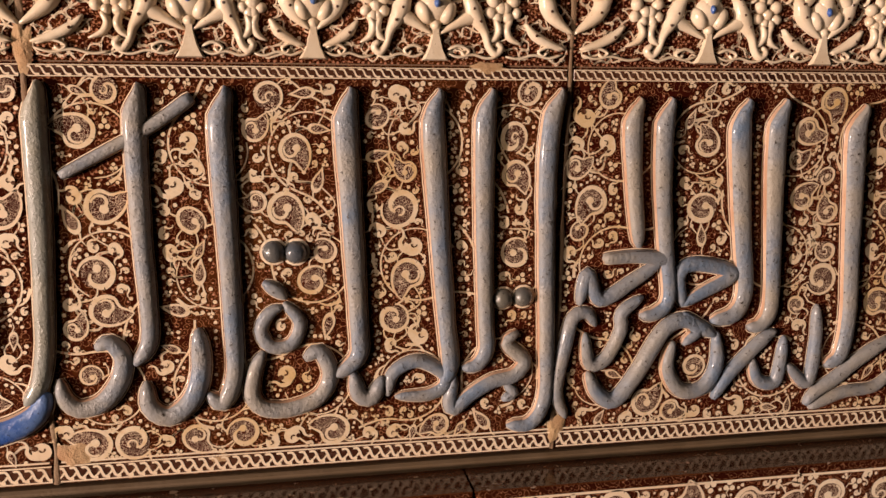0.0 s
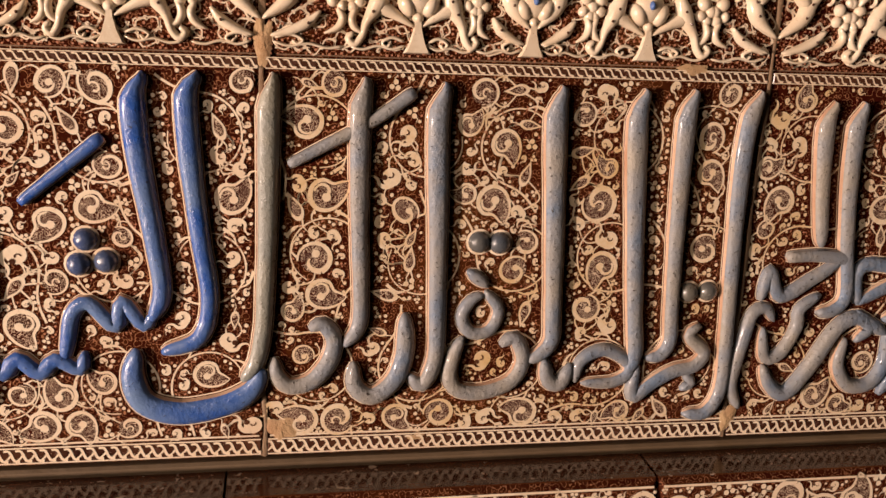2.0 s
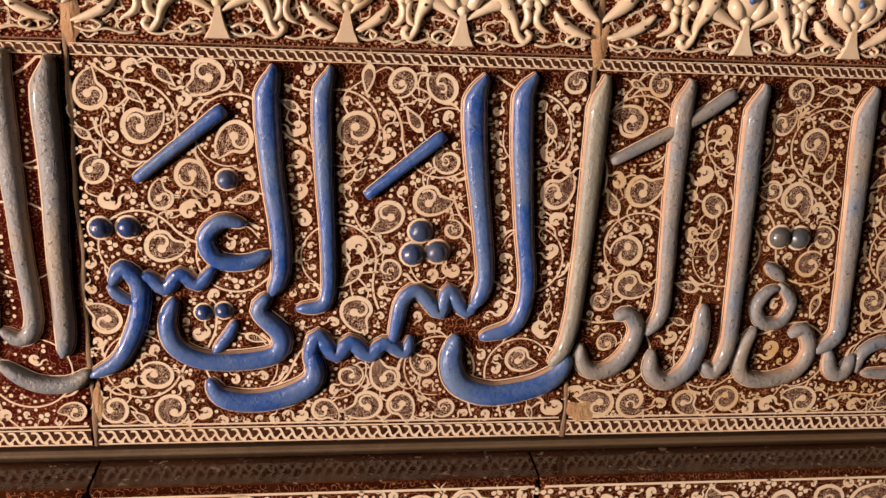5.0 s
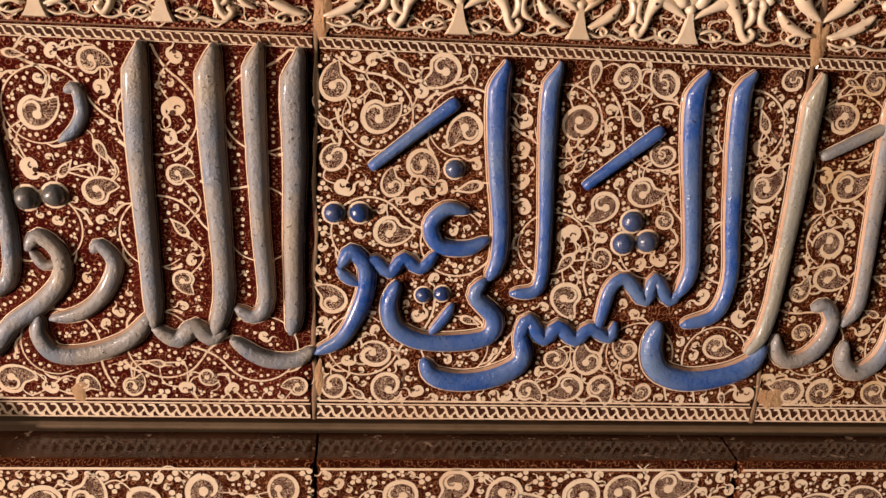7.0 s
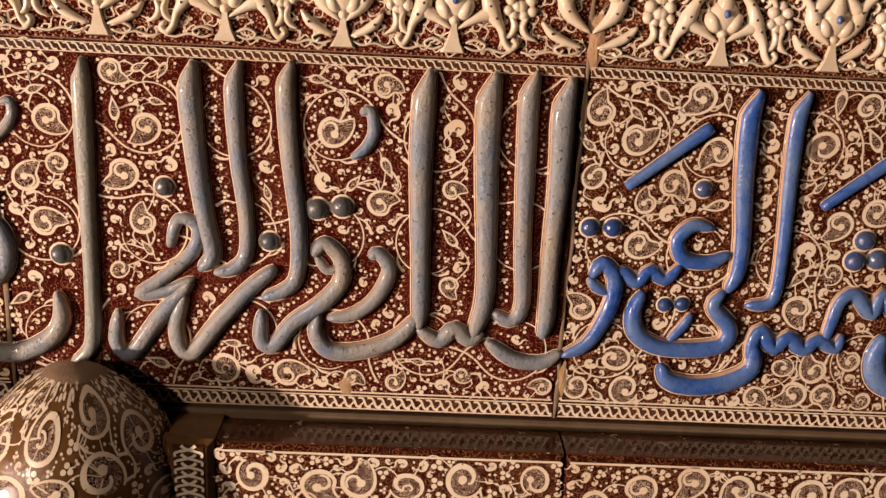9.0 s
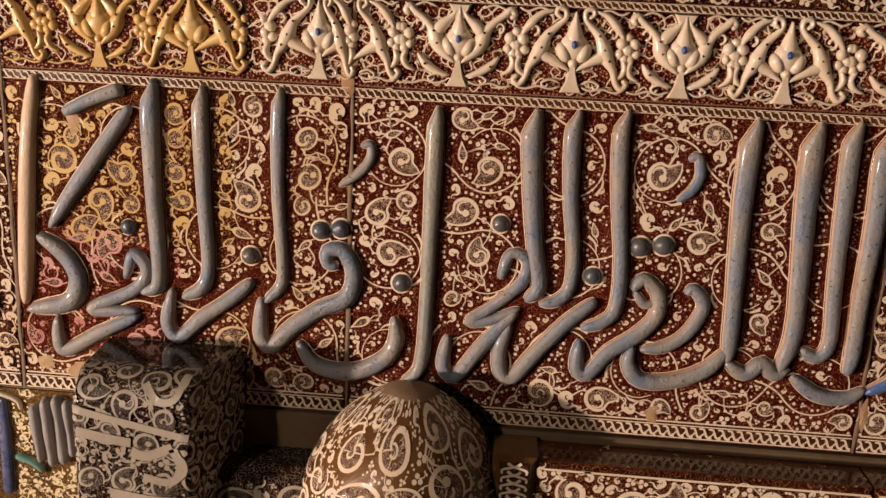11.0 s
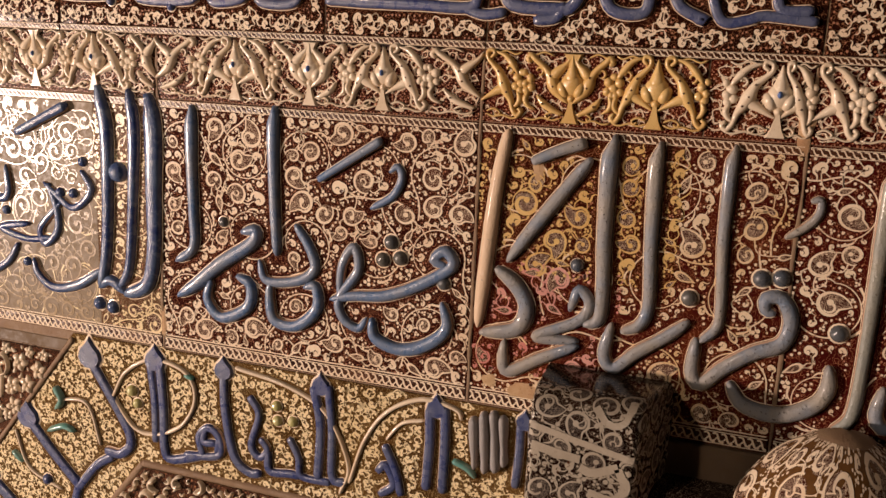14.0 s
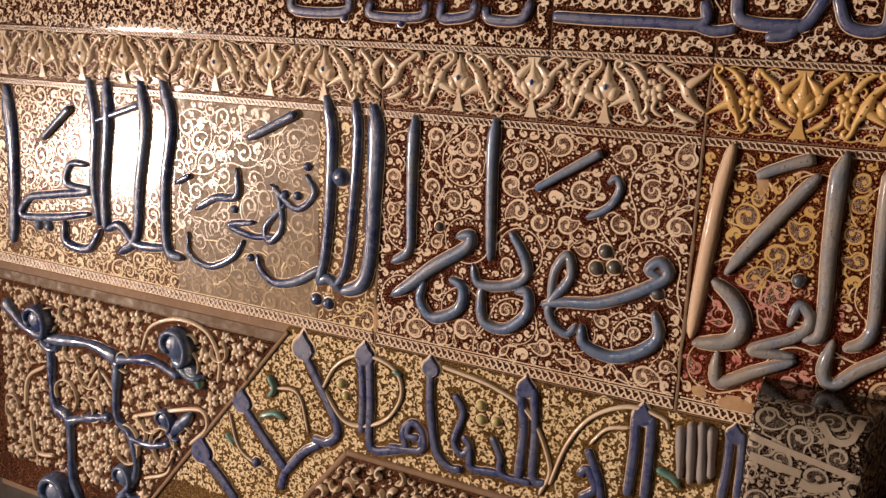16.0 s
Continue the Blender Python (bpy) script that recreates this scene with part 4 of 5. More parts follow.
script(9, 'P', 0.0519, (-3.411, 1.077))
script(9, 'L', 0.0339, (-3.421, 1.038), (-3.362, 1.024), (-3.338, 0.989))
script(9, 'P', 0.032, (-3.45, 0.889))
script(9, 'L', 0.0319, (-3.428, 0.86), (-3.389, 0.897), (-3.363, 0.923))
script(9, 'P', 0.0645, (-3.823, 0.604))
script(9, 'P', 0.038, (-3.588, 0.711))
script(9, 'E', 0.0276, (-3.4, 1.029), (-3.346, 1.011), (-3.334, 0.99))
script(9, 'R', 0.0111, (-3.516, 1.045), (-3.485, 1.105), (-3.402, 1.137), (-3.32, 1.123), (-3.285, 1.066), (-3.288, 1.013))
script(9, 'R', 0.0133, (-3.928, 0.812), (-3.912, 0.891), (-3.846, 0.935))
script(9, 'R', 0.0132, (-3.909, 0.786), (-3.893, 0.697), (-3.83, 0.698))
script(9, 'R', 0.0116, (-3.549, 0.872), (-3.423, 0.916), (-3.338, 0.936), (-3.322, 0.899), (-3.373, 0.846))
script(9, 'R', 0.0101, (-3.517, 0.723), (-3.444, 0.757), (-3.425, 0.818))
script(9, 'R', 0.0104, (-3.698, 0.909), (-3.657, 0.961), (-3.603, 0.916))
script(10, 'F', 0.0248, (-2.268, 1.851), (-2.257, 1.815), (-2.189, 1.809), (-2.165, 1.814), (-2.144, 1.853))
script(10, 'F', 0.0209, (-2.177, 1.817), (-2.188, 1.797), (-2.221, 1.792))
script(10, 'F', 0.0219, (-2.128, 1.854), (-2.108, 1.811), (-2.061, 1.809), (-2.055, 1.855))
script(10, 'F', 0.021, (-2.028, 1.855), (-2.013, 1.818), (-1.977, 1.8), (-1.993, 1.804))
script(10, 'F', 0.0191, (-1.977, 1.856), (-1.956, 1.801), (-1.92, 1.802), (-1.899, 1.808), (-1.831, 1.802))
script(10, 'F', 0.0198, (-1.885, 1.858), (-1.88, 1.818), (-1.838, 1.816))
script(10, 'F', 0.0224, (-2.562, 1.813), (-2.483, 1.81), (-2.399, 1.809), (-2.317, 1.809), (-2.315, 1.842))
script(10, 'F', 0.0206, (-2.335, 1.809), (-2.299, 1.798), (-2.265, 1.803))
script(10, 'F', 0.0215, (-2.686, 1.825), (-2.68, 1.806), (-2.622, 1.806), (-2.603, 1.836))
script(10, 'F', 0.0221, (-2.772, 1.833), (-2.772, 1.805), (-2.717, 1.811), (-2.707, 1.834))
script(10, 'D', 0.0084, (-2.856, 1.795))
script(10, 'F', 0.0212, (-2.92, 1.83), (-2.918, 1.806), (-2.816, 1.806), (-2.805, 1.832))
script(10, 'D', 0.0087, (-2.98, 1.801))
script(10, 'F', 0.0226, (-3.103, 1.836), (-3.092, 1.811), (-2.98, 1.811), (-2.967, 1.838))


LETTER_GLAZE = {1: GREY_BLUE, 2: GREY_BLUE, 3: COBALT, 4: GREY_BLUE, 5: GREY_BLUE, 6: SLATE, 7: NAVY, 8: VIOLET, 9: NAVY, 10: VIOLET}
SLIM = {1: 0.94, 2: 0.96, 4: 0.90, 5: 0.84, 6: 0.86, 8: 0.74, 10: 0.8}     # stroke weight, tile by tile
PART_OF = {"T": "letter", "L": "letter", "B": "letter", "W": "letter", "F": "letter", "G": "worn_letter", "D": "dot", "O": "dot", "P": "bud", "K": "finial", "R": "vine", "E": "leaf"}


def spade(s, x, z, r):
    """A flat spade-shaped finial with a bevelled rim and a pale outline."""
    o = [(0.0, 1.75), (0.42, 1.12), (0.92, 0.62), (1.08, 0.05), (0.84, -0.48), (0.36, -0.82), (-0.36, -0.82), (-0.84, -0.48), (-1.08, 0.05), (-0.92, 0.62), (-0.42, 1.12)]
    k = len(o)
    for grow, y0, y1, slot in ((1.16, 0.0004, 0.0008, 1), (1.0, 0.0008, 0.0066, 0)):
        v = [(x + a * r * grow, GROUND - y0, z + b * r * grow) for a, b in o] + [(x + a * r * grow * 0.86, GROUND - y1, z + b * r * grow * 0.86) for a, b in o]
        s.add(v, [(i, k + i, k + (i + 1) % k, (i + 1) % k) for i in range(k)] + [tuple(range(2 * k - 1, k - 1, -1))], slot, False)


def letters(tile, parent, high):
    for kind, w, p in INSCRIPTION[tile]:
        s, glazing, label, name = Shape(), LETTER_GLAZE[tile], "", PART_OF[kind]
        w *= SLIM.get(tile, 1.0) if kind in "TLBWF" else 1.0
        if kind in "DOPK":
            x, z = p[0]
            w *= {"P": 0.75, "K": 1.35}.get(kind, 1.0)
            if kind == "K":
                spade(s, x, z, w * 1.3)
            else:
                knob(s, x, z, w * 1.2, 0.001, slot=1, rings=2)
                knob(s, x, z, w, w * (0.92 if kind in "DO" else 0.6), squash=1.0)
            if kind == "D" and tile < 7:
                glazing = DOT_BLUE if tile == 3 else DOT_GREY
            if kind == "P":
                ridge(s, curl(-1.2, 4.4, w * 1.35, w * 0.35, 14, x, z), w * 0.62, w * 0.8, CORD, (0.2, 0.5))
                ridge(s, [(x + w * 0.5, z - w * 1.2), (x + w * 1.3, z - w * 1.7), (x + w * 2.2, z - w * 1.6)], w * 0.7, w * 0.6, CORD, (0.5, 0.15))
            if kind == "O":
                glazing, label = OLIVE, "small olive-green glazed dot"
        elif kind in "RE":
            glazing, label = (RELIEF_CREAM, "raised cream vine") if kind == "R" else (TEAL, "turquoise glazed leaf")
            ridge(s, p, w, w * 0.7, CORD, (0.6, 0.4))
        elif kind == "F":
            if tile == 9:
                ridge(s, p, w * 0.95, 0.016, ROUND, (0.7, 0.5), wobble=0.3, pen=(1.15, 0.72, 0.95, 0.68, 1.1))
            else:
                ridge(s, p, w, 0.0068, FLAT, (0.8, 0.7))
        elif kind == "G":
            glazing, label = ASH, "weathered grey stump of a broken letter"
            ridge(s, p, w, 0.014, ROUND, (0.6, 0.6), wobble=0.35)
        else:
            if kind == "W":
                glazing, label = WORN, "letter worn down to pinkish clay"
            if kind == "T" and p[0][0] in (-0.56, -1.713):
                glazing, label = STONE_GREY, "letter worn to an olive grey"
            if kind == "T" and tile < 7:
                p = ((p[1][0] + 0.35 * (p[0][0] - p[1][0]), p[0][1]),) + tuple(p[1:])
            pen = (1.06, 1.1, 1.0, 0.92, 0.86, 0.86) if kind == "T" else (0.8, 1.0) if kind == "B" else (0.82, 1.0, 1.07, 1.06, 1.0, 0.76)
            ridge(s, p, w, min(high, w * 0.50) * (1.3 if kind == "B" else 1.0), FLAT if kind == "B" else ROUND, (0.08 if kind == "T" else 0.8 if kind == "B" else 0.44, 0.8 if kind == "B" else 0.34), pen=pen)
        part(name, s, (glazing, CREAM, DARK, LIT_RIM), parent, label)


# ---- the large inscription tiles ----
Z_LOW, Z_TOP = 1.204, 1.623
SEAMS = [0.75, -0.006, -0.577, -1.126, -1.824, -2.296, -2.890, -4.05]
LOOKS = {
    1: "brown-red lustre tile with raised worn grey-blue letters",
    2: "amber-brown lustre tile with raised worn grey-blue letters",
    3: "warm brown lustre tile with raised bright cobalt letters",
    4: "deep red lustre tile with raised grey-blue letters",
    5: "ruby and amber lustre tile with repaired grey-blue letters",
    6: "plum-brown lustre tile with raised slate-blue letters",
    7: "pale gold lustre tile, sheen put into its colour, with raised navy letters",
}
PAINT = (CREAM, DARK, STIPPLE)
REPAIRS = [
    ("amber_patch", GOLD, GROUNDS[2], [(-2.285, 1.615), (-2.13, 1.618), (-1.99, 1.615), (-1.985, 1.50), (-1.99, 1.41), (-2.13, 1.418), (-2.28, 1.44), (-2.288, 1.53)]),
    ("rose_patch", ROSE, GROUNDS[5], [(-2.285, 1.425), (-2.20, 1.42), (-2.08, 1.405), (-2.06, 1.32), (-2.07, 1.245), (-2.18, 1.25), (-2.28, 1.26), (-2.288, 1.34)]),
]
PALE = (SILVER, DARK, STIPPLE_DARK)
TILE_PAINT = {1: AMBER_CREAM, 2: AMBER_CREAM, 5: AMBER_CREAM, 7: PALE_GOLD}
SIZES = [(0.020, 1.02, (0, 4, 0)), (0.0150, 1.0, (0, 1, 2, 4)), (0.0110, 1.06, (1, 1, 1, 2)), (0.0080, 1.1, (1, 1, 1, 3)), (0.0050, 1.1, (1, 3)), (0.0024, 1.35, None), (0.0014, 1.5, None), (0.0009, 2.5, None)]
ROOM = {4: 1.3, 5: 1.15, 6: 1.1}     # how loosely the leaves are strewn
for number in range(1, 8):
    right, left = SEAMS[number - 1] - 0.002, SEAMS[number] + 0.002
    tile = thing("inscription_tile", LOOKS[number], "wall tile", "large inscription tiles of the frieze")
    slab(tile, left, right, 1.179, 1.638, GROUNDS[number])
    braid(tile, left + 0.002, right - 0.002, 1.1925, 0.021, (CREAM, DARK), name="lower_braid")
    braid(tile, left + 0.002, right - 0.002, 1.630, 0.0125, (CREAM, DARK), 0.010, name="upper_braid")
    letters(number, tile, 0.0125)
    near = [k for m in (number - 1, number, number + 1) for k in INSCRIPTION.get(m, []) if 1 <= m <= 7]
    x1 = min(right, 0.55)
    if number == 5:
        for name, glazed, ground, spot in REPAIRS:
            s = Shape()
            o = smooth_line(spot + spot[:1], 0.01)[:-1]
            o = [(x + 0.006 * noise.noise((x * 60, z * 60, 1.0)), z + 0.006 * noise.noise((x * 60, z * 60, 5.0))) for x, z in o]
            s.add([(np.mean([q[0] for q in o]), GROUND - 0.0003, np.mean([q[1] for q in o]))] + [(x, GROUND - 0.0003, z) for x, z in o], [(0, 1 + (i + 1) % len(o), 1 + i) for i in range(len(o))], 0, False)
            part(name, s, (ground,), tile, "repainted patch of other colour")
            xs, zs = [q[0] for q in spot], [q[1] for q in spot]
            here = (min(xs), max(xs), min(zs), max(zs))
            scrollwork(tile, near, everywhere, here, SIZES, (glazed, DARK, STIPPLE), "repainted leaves and scrolls of another colour")
        blocks = [(min(q[0] for q in r[3]), max(q[0] for q in r[3]), min(q[1] for q in r[3]), max(q[1] for q in r[3])) for r in REPAIRS]
        rest = lambda x, z: np.all([(x < a - 0.003) | (x > b + 0.003) | (z < c - 0.003) | (z > d + 0.003) for a, b, c, d in blocks], axis=0)
    if number == 7:
        # rubbed gold field; its lighter colour also paints in the gleam seen there
        part("sheen_field", box(Shape(), -3.41, -3.03, GROUND - 0.0002, GROUND + 0.004, Z_LOW, 1.622, 0, 0.0001), (GROUNDS[12],), tile, "plain gold field, painting nearly rubbed off, lamp sheen put into its paler colour")
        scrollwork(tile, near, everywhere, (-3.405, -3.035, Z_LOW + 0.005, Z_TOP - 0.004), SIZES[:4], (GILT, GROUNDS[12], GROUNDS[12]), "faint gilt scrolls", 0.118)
        rest = lambda x, z: (x < -3.413) | (x > -3.027)
    scrollwork(tile, near, rest if number in (5, 7) else everywhere, (left + 0.003, x1 - 0.003, Z_LOW + 0.005, Z_TOP - 0.002), [(r, share * ROOM.get(number, 1.0), pick) for r, share, pick in SIZES], (TILE_PAINT.get(number, CREAM), DARK, STIPPLE), rings=0.118)
    s = Shape()
    band(s, [(left + 0.004, Z_LOW + 0.002), ((left + x1) / 2, Z_LOW + 0.002), (right - 0.004, Z_LOW + 0.002)], 0.0022, 0.0022, 0.0008)
    part("painted_rule", s, (CREAM,), tile)

# ---- palmette frieze above ----
F_LOW, F_TOP = 1.641, 1.746


def palmette(parent, x, colour, jewel, crown):
    """A jewelled bud with a pointed tip on a flared triangular foot; some carry a crown of the foot's shape above."""
    z0 = F_LOW + 0.003
    s = Shape()

    def flare(base, tip):
        e = 1 if tip > base else -1
        o = [(-0.015, 0), (0.015, 0), (0.0085, 0.012 * e), (0.0045, 0.026 * e), (0.0035, abs(tip - base) * e), (-0.0035, abs(tip - base) * e), (-0.0045, 0.026 * e), (-0.0085, 0.012 * e)]
        k = len(o)
        o = o if e > 0 else o[::-1]
        s.add([(x + a, GROUND - 0.0005, z0 + base + b) for a, b in o] + [(x + a * 0.78, GROUND - 0.006, z0 + base + 0.0015 * e + b * 0.95) for a, b in o],
              [(i, (i + 1) % k, k + (i + 1) % k, k + i) for i in range(k)] + [tuple(range(k, 2 * k))], 0, False)
    flare(0.0, 0.036)
    if crown:
        flare(0.103, 0.084)
    knob(s, x, z0 + 0.037, 0.0065, 0.008)
    knob(s, x, z0 + 0.058, 0.0175, 0.011, squash=1.0)
    swell(s, [(x, z0 + 0.062), (x, z0 + 0.078), (x, z0 + 0.090), (x, z0 + 0.100)], (0.024, 0.016, 0.008, 0.003), 0.010)
    for e in (-1, 1):
        knob(s, x + e * 0.0125, z0 + 0.050, 0.009, 0.012, squash=1.5, turn=-e * 0.5)
    ob = part("palmette", s, (colour,), parent)
    if jewel:
        j = Shape()
        knob(j, x, z0 + 0.060, 0.0055, 0.0145, squash=1.35)
        part("jewel", j, (COBALT,), ob, "small cobalt glazed jewel")


def swell(s, points, widths, high):
    """A plump relief leaf along points (x, z), with its width given along the way."""
    w = max(widths)
    return ridge(s, points, 1.22 * w / 0.9, high * 1.15, CORD, (0.75, 0.75), wobble=0.06, pen=[k / w for k in widths])


def frond(parent, x, e, colour, half, opened):
    """The leafwork on one side of a palmette: a winged leaf, a sweeping upper leaf, thin tendrils and a lobed flower."""
    z0 = F_LOW + 0.003
    k = half / 0.066
    at = lambda a, b: (x + e * a * k, z0 + b)
    s, pits = Shape(), Shape()
    if opened:
        swell(s, [at(0.004, 0.031), at(0.014, 0.040), at(0.024, 0.052), at(0.029, 0.066), at(0.038, 0.080), at(0.052, 0.092), at(0.058, 0.098), at(0.063, 0.092), at(0.058, 0.088)], (0.004, 0.009, 0.014, 0.017, 0.010, 0.008, 0.008, 0.008, 0.006), 0.0085)
        swell(s, [at(0.027, 0.068), at(0.018, 0.078), at(0.008, 0.088), at(0.003, 0.098)], (0.015, 0.012, 0.007, 0.004), 0.008)
        swell(s, [at(0.010, 0.014), at(0.024, 0.019), at(0.038, 0.028), at(0.047, 0.040)], (0.003, 0.008, 0.010, 0.004), 0.007)
        holes = ((0.025, 0.054), (0.029, 0.069), (0.038, 0.028))
    else:
        swell(s, [at(0.016, 0.092), at(0.022, 0.097), at(0.020, 0.103), at(0.012, 0.101), at(0.012, 0.091), at(0.022, 0.080), at(0.031, 0.070), at(0.037, 0.055), at(0.043, 0.042), at(0.050, 0.030), at(0.054, 0.016), at(0.061, 0.008), at(0.067, 0.014), at(0.062, 0.019)], (0.005, 0.006, 0.006, 0.006, 0.007, 0.009, 0.012, 0.017, 0.014, 0.009, 0.007, 0.007, 0.007, 0.006), 0.0085)
        swell(s, [at(0.040, 0.048), at(0.028, 0.043), at(0.015, 0.035), at(0.004, 0.028)], (0.015, 0.011, 0.007, 0.003), 0.007)
        swell(s, [at(0.024, 0.101), at(0.038, 0.096), at(0.050, 0.084), at(0.060, 0.070)], (0.003, 0.007, 0.010, 0.005), 0.007)
        holes = ((0.037, 0.055), (0.030, 0.072), (0.044, 0.042))
    leaf = part("winged_leaf", s, (colour,), parent)
    for a, b in holes:
        knob(pits, *at(a, b), 0.0017, 0.0014, y=GROUND - 0.0088, rings=2, n=8)
    part("pit", pits, (DARK,), leaf, kind="stuff")
    s = Shape()
    ridge(s, [at(0.012, 0.008), at(0.024, 0.004), at(0.038, 0.007), at(0.052, 0.003), at(0.064, 0.005)], 0.0036, 0.004, CORD)
    ridge(s, [at(0.013, 0.012), at(0.024, 0.016), at(0.034, 0.011), at(0.030, 0.006), at(0.026, 0.010)], 0.0042, 0.0045, CORD)
    ridge(s, [at(0.026, 0.098), at(0.040, 0.103), at(0.054, 0.098), at(0.064, 0.102)], 0.0036, 0.004, CORD)
    ridge(s, curl(-1.6, 3.4, 0.007, 0.003, 9, *at(0.046, 0.076)), 0.0042, 0.0045, CORD)
    part("tendril", s, (colour,), parent, kind="stuff")
    c = Shape()
    for a, b, r in ((0.058, 0.064, 0.0075), (0.065, 0.056, 0.0068), (0.056, 0.051, 0.0064), (0.063, 0.046, 0.0062), (0.066, 0.072, 0.0056)):
        knob(c, *at(a + RNG.uniform(-0.001, 0.001), b), r, r * 0.95, squash=RNG.uniform(0.8, 1.15), turn=RNG.uniform(0, 3))
    swell(c, [at(0.060, 0.044), at(0.064, 0.034), at(0.060, 0.024), at(0.050, 0.018)], (0.005, 0.008, 0.006, 0.002), 0.006)
    part("flower", c, (colour,), parent, kind="stuff")


# right edge, left edge, glaze, ground, places of the palmettes
FRIEZE = [
    (0.75, -0.006, RELIEF_CREAM, 1, (0.44, 0.30, 0.155)),
    (-0.006, -0.577, RELIEF_CREAM, 2, (-0.160, -0.290, -0.415)),
    (-0.577, -1.126, RELIEF_CREAM, 3, (-0.725, -0.845, -0.975)),
    (-1.126, -1.824, RELIEF_CREAM, 4, (-1.285, -1.412, -1.546, -1.69)),
    (-1.824, -1.965, RELIEF_CREAM, 5, (-1.868,)),
    (-1.965, -2.296, GOLD, 5, (-2.035, -2.158)),
    (-2.296, -2.890, RELIEF_CREAM, 6, (-2.46, -2.59, -2.73)),
    (-2.890, -3.42, RELIEF_CREAM, 9, (-3.02, -3.15, -3.29)),
    (-3.42, -4.05, RELIEF_CREAM, 9, (-3.55, -3.68, -3.81, -3.94)),
]
for right, left, colour, look_of, places in FRIEZE:
    tile = thing("palmette_frieze_tile", ("ochre" if colour is GOLD else "cream") + " palmettes in high relief on a brown lustre tile", "wall tile", "palmette frieze tiles")
    slab(tile, left + 0.0015, right - 0.0015, 1.6395, 1.7475, GROUNDS[look_of])
    marks = sorted(places, reverse=True)
    for i, x in enumerate(marks):
        palmette(tile, x, colour, colour is not GOLD, i % 2 == 1)
        for e, other, edge in ((1, marks[i - 1] if i else None, right), (-1, marks[i + 1] if i + 1 < len(marks) else None, left)):
            room = abs((x + other) / 2 - x) if other is not None else min(abs(edge - x), 0.072)
            frond(tile, x, e, colour, room, i % 2 == 1)
            if other is None and abs(edge - x) - room > 0.035 and abs(edge) < 4:
                frond(tile, edge + e * 0.004, -e, colour, abs(edge - x) - room, i % 2 == 0)
    scrollwork(tile, [], everywhere, (left + 0.004, min(right, 0.6) - 0.004, F_LOW, F_TOP), [(0.0030, 3.2, (1, 3)), (0.0015, 2.0, None), (0.0010, 2.4, None)], PAINT, label="fine cream curls and dots painted behind the palmettes")

# ---- narrow rule and Kufic band above the frieze ----
rule = thing("border_rule", "narrow cream and brown plaited border strip", "border strip")
for right, left in ((0.75, -0.3), (-0.3, -1.0), (-1.0, -1.7), (-1.7, -2.294), (-2.294, -2.566), (-2.566, -3.094), (-3.094, -4.05)):
    braid(rule, left + 0.001, right - 0.001, 1.7535, 0.010, (CREAM, DARK), 0.009, name="border_piece")
KUFIC = [0.75, -0.5, -1.2, -1.82, -2.294, -2.566, -3.094, -4.05]
for i in range(7):
    right, left = KUFIC[i], KUFIC[i + 1]
    tile = thing("kufic_tile", "black-brown lustre tile with violet-blue angular letters", "wall tile", "angular inscription band")
    slab(tile, left + 0.0015, right - 0.0015, 1.7595, 2.02, GROUNDS[10])
    mine = [k for k in INSCRIPTION[10] if left <= np.mean([q[0] for q in k[2]]) < right]
    keep, INSCRIPTION[10] = INSCRIPTION[10], mine
    letters(10, tile, 0.014)
    INSCRIPTION[10] = keep
    scrollwork(tile, keep, everywhere, (left + 0.004, min(right, 0.5) - 0.004, 1.7625, 1.90), [(0.0085, 1.2, (3, 1)), (0.0055, 1.3, (3, 1)), (0.0018, 2.0, None)], PAINT)

# ---- below the frieze, right of the columns: filler strip and the projecting panel ----
tagged(new("filler_strip", box(Shape(), -2.03, 0.75, 0.000, 0.05, 1.10, 1.1785, 0, 0.003).mesh("filler_strip", WOOD)), "dusty brown filler strip under the tiles", "filler strip", kind="structure")
edges = [0.75, -0.12, -0.62, -1.12, -1.555]
for i in range(4):
    right, left = edges[i], edges[i + 1]
    tile = thing("ledge_tile", "dark glazed projecting tile with pale lustre scrolls", "wall tile", "projecting tiles under the strip")
    part("body", box(Shape(), left + 0.0015, right - 0.0015, LEDGE, 0.000, 0.80, 1.166, 0, 0.006), (GROUNDS[3],), tile)
    part("glazed_top", box(Shape(), left + 0.0015, right - 0.0015, LEDGE + 0.007, -0.0005, 1.1655, 1.1675, 0, 0.0005), (CHIPPED,), tile, "dark glazed upper edge with pale chips")
    keep_ground, GROUND = GROUND, LEDGE
    s = Shape()
    band(s, [(left + 0.006, 1.1585), ((left + right) / 2, 1.1585), (right - 0.006, 1.1585)], 0.003, 0.003, 0.0009)
    part("rule", s, (CREAM,), tile)
    scrollwork(tile, [], everywhere, (left + 0.006, min(right, 0.5) - 0.004, 1.02, 1.155), [(0.024, 1.0, (0, 4)), (0.009, 0.95, (1, 3)), (0.0055, 0.95, (3, 1)), (0.0022, 1.3, None)], PAINT, label="pale lustre scrolls painted on the dark tile")
    GROUND = keep_ground
post = thing("braided_post", "upright strip with a pale plaited pattern", "border strip")
part("frame", box(Shape(), -1.613, -1.554, LEDGE - 0.006, 0.0, 0.80, 1.172, 0, 0.008), (GOLD_BROWN,), post, "gold-brown glazed rounded edge")
s = Shape()
box(s, -1.6035, -1.5635, LEDGE - 0.0075, LEDGE, 0.80, 1.166, 1, 0.002)
keep_ground, GROUND = GROUND, LEDGE - 0.0075
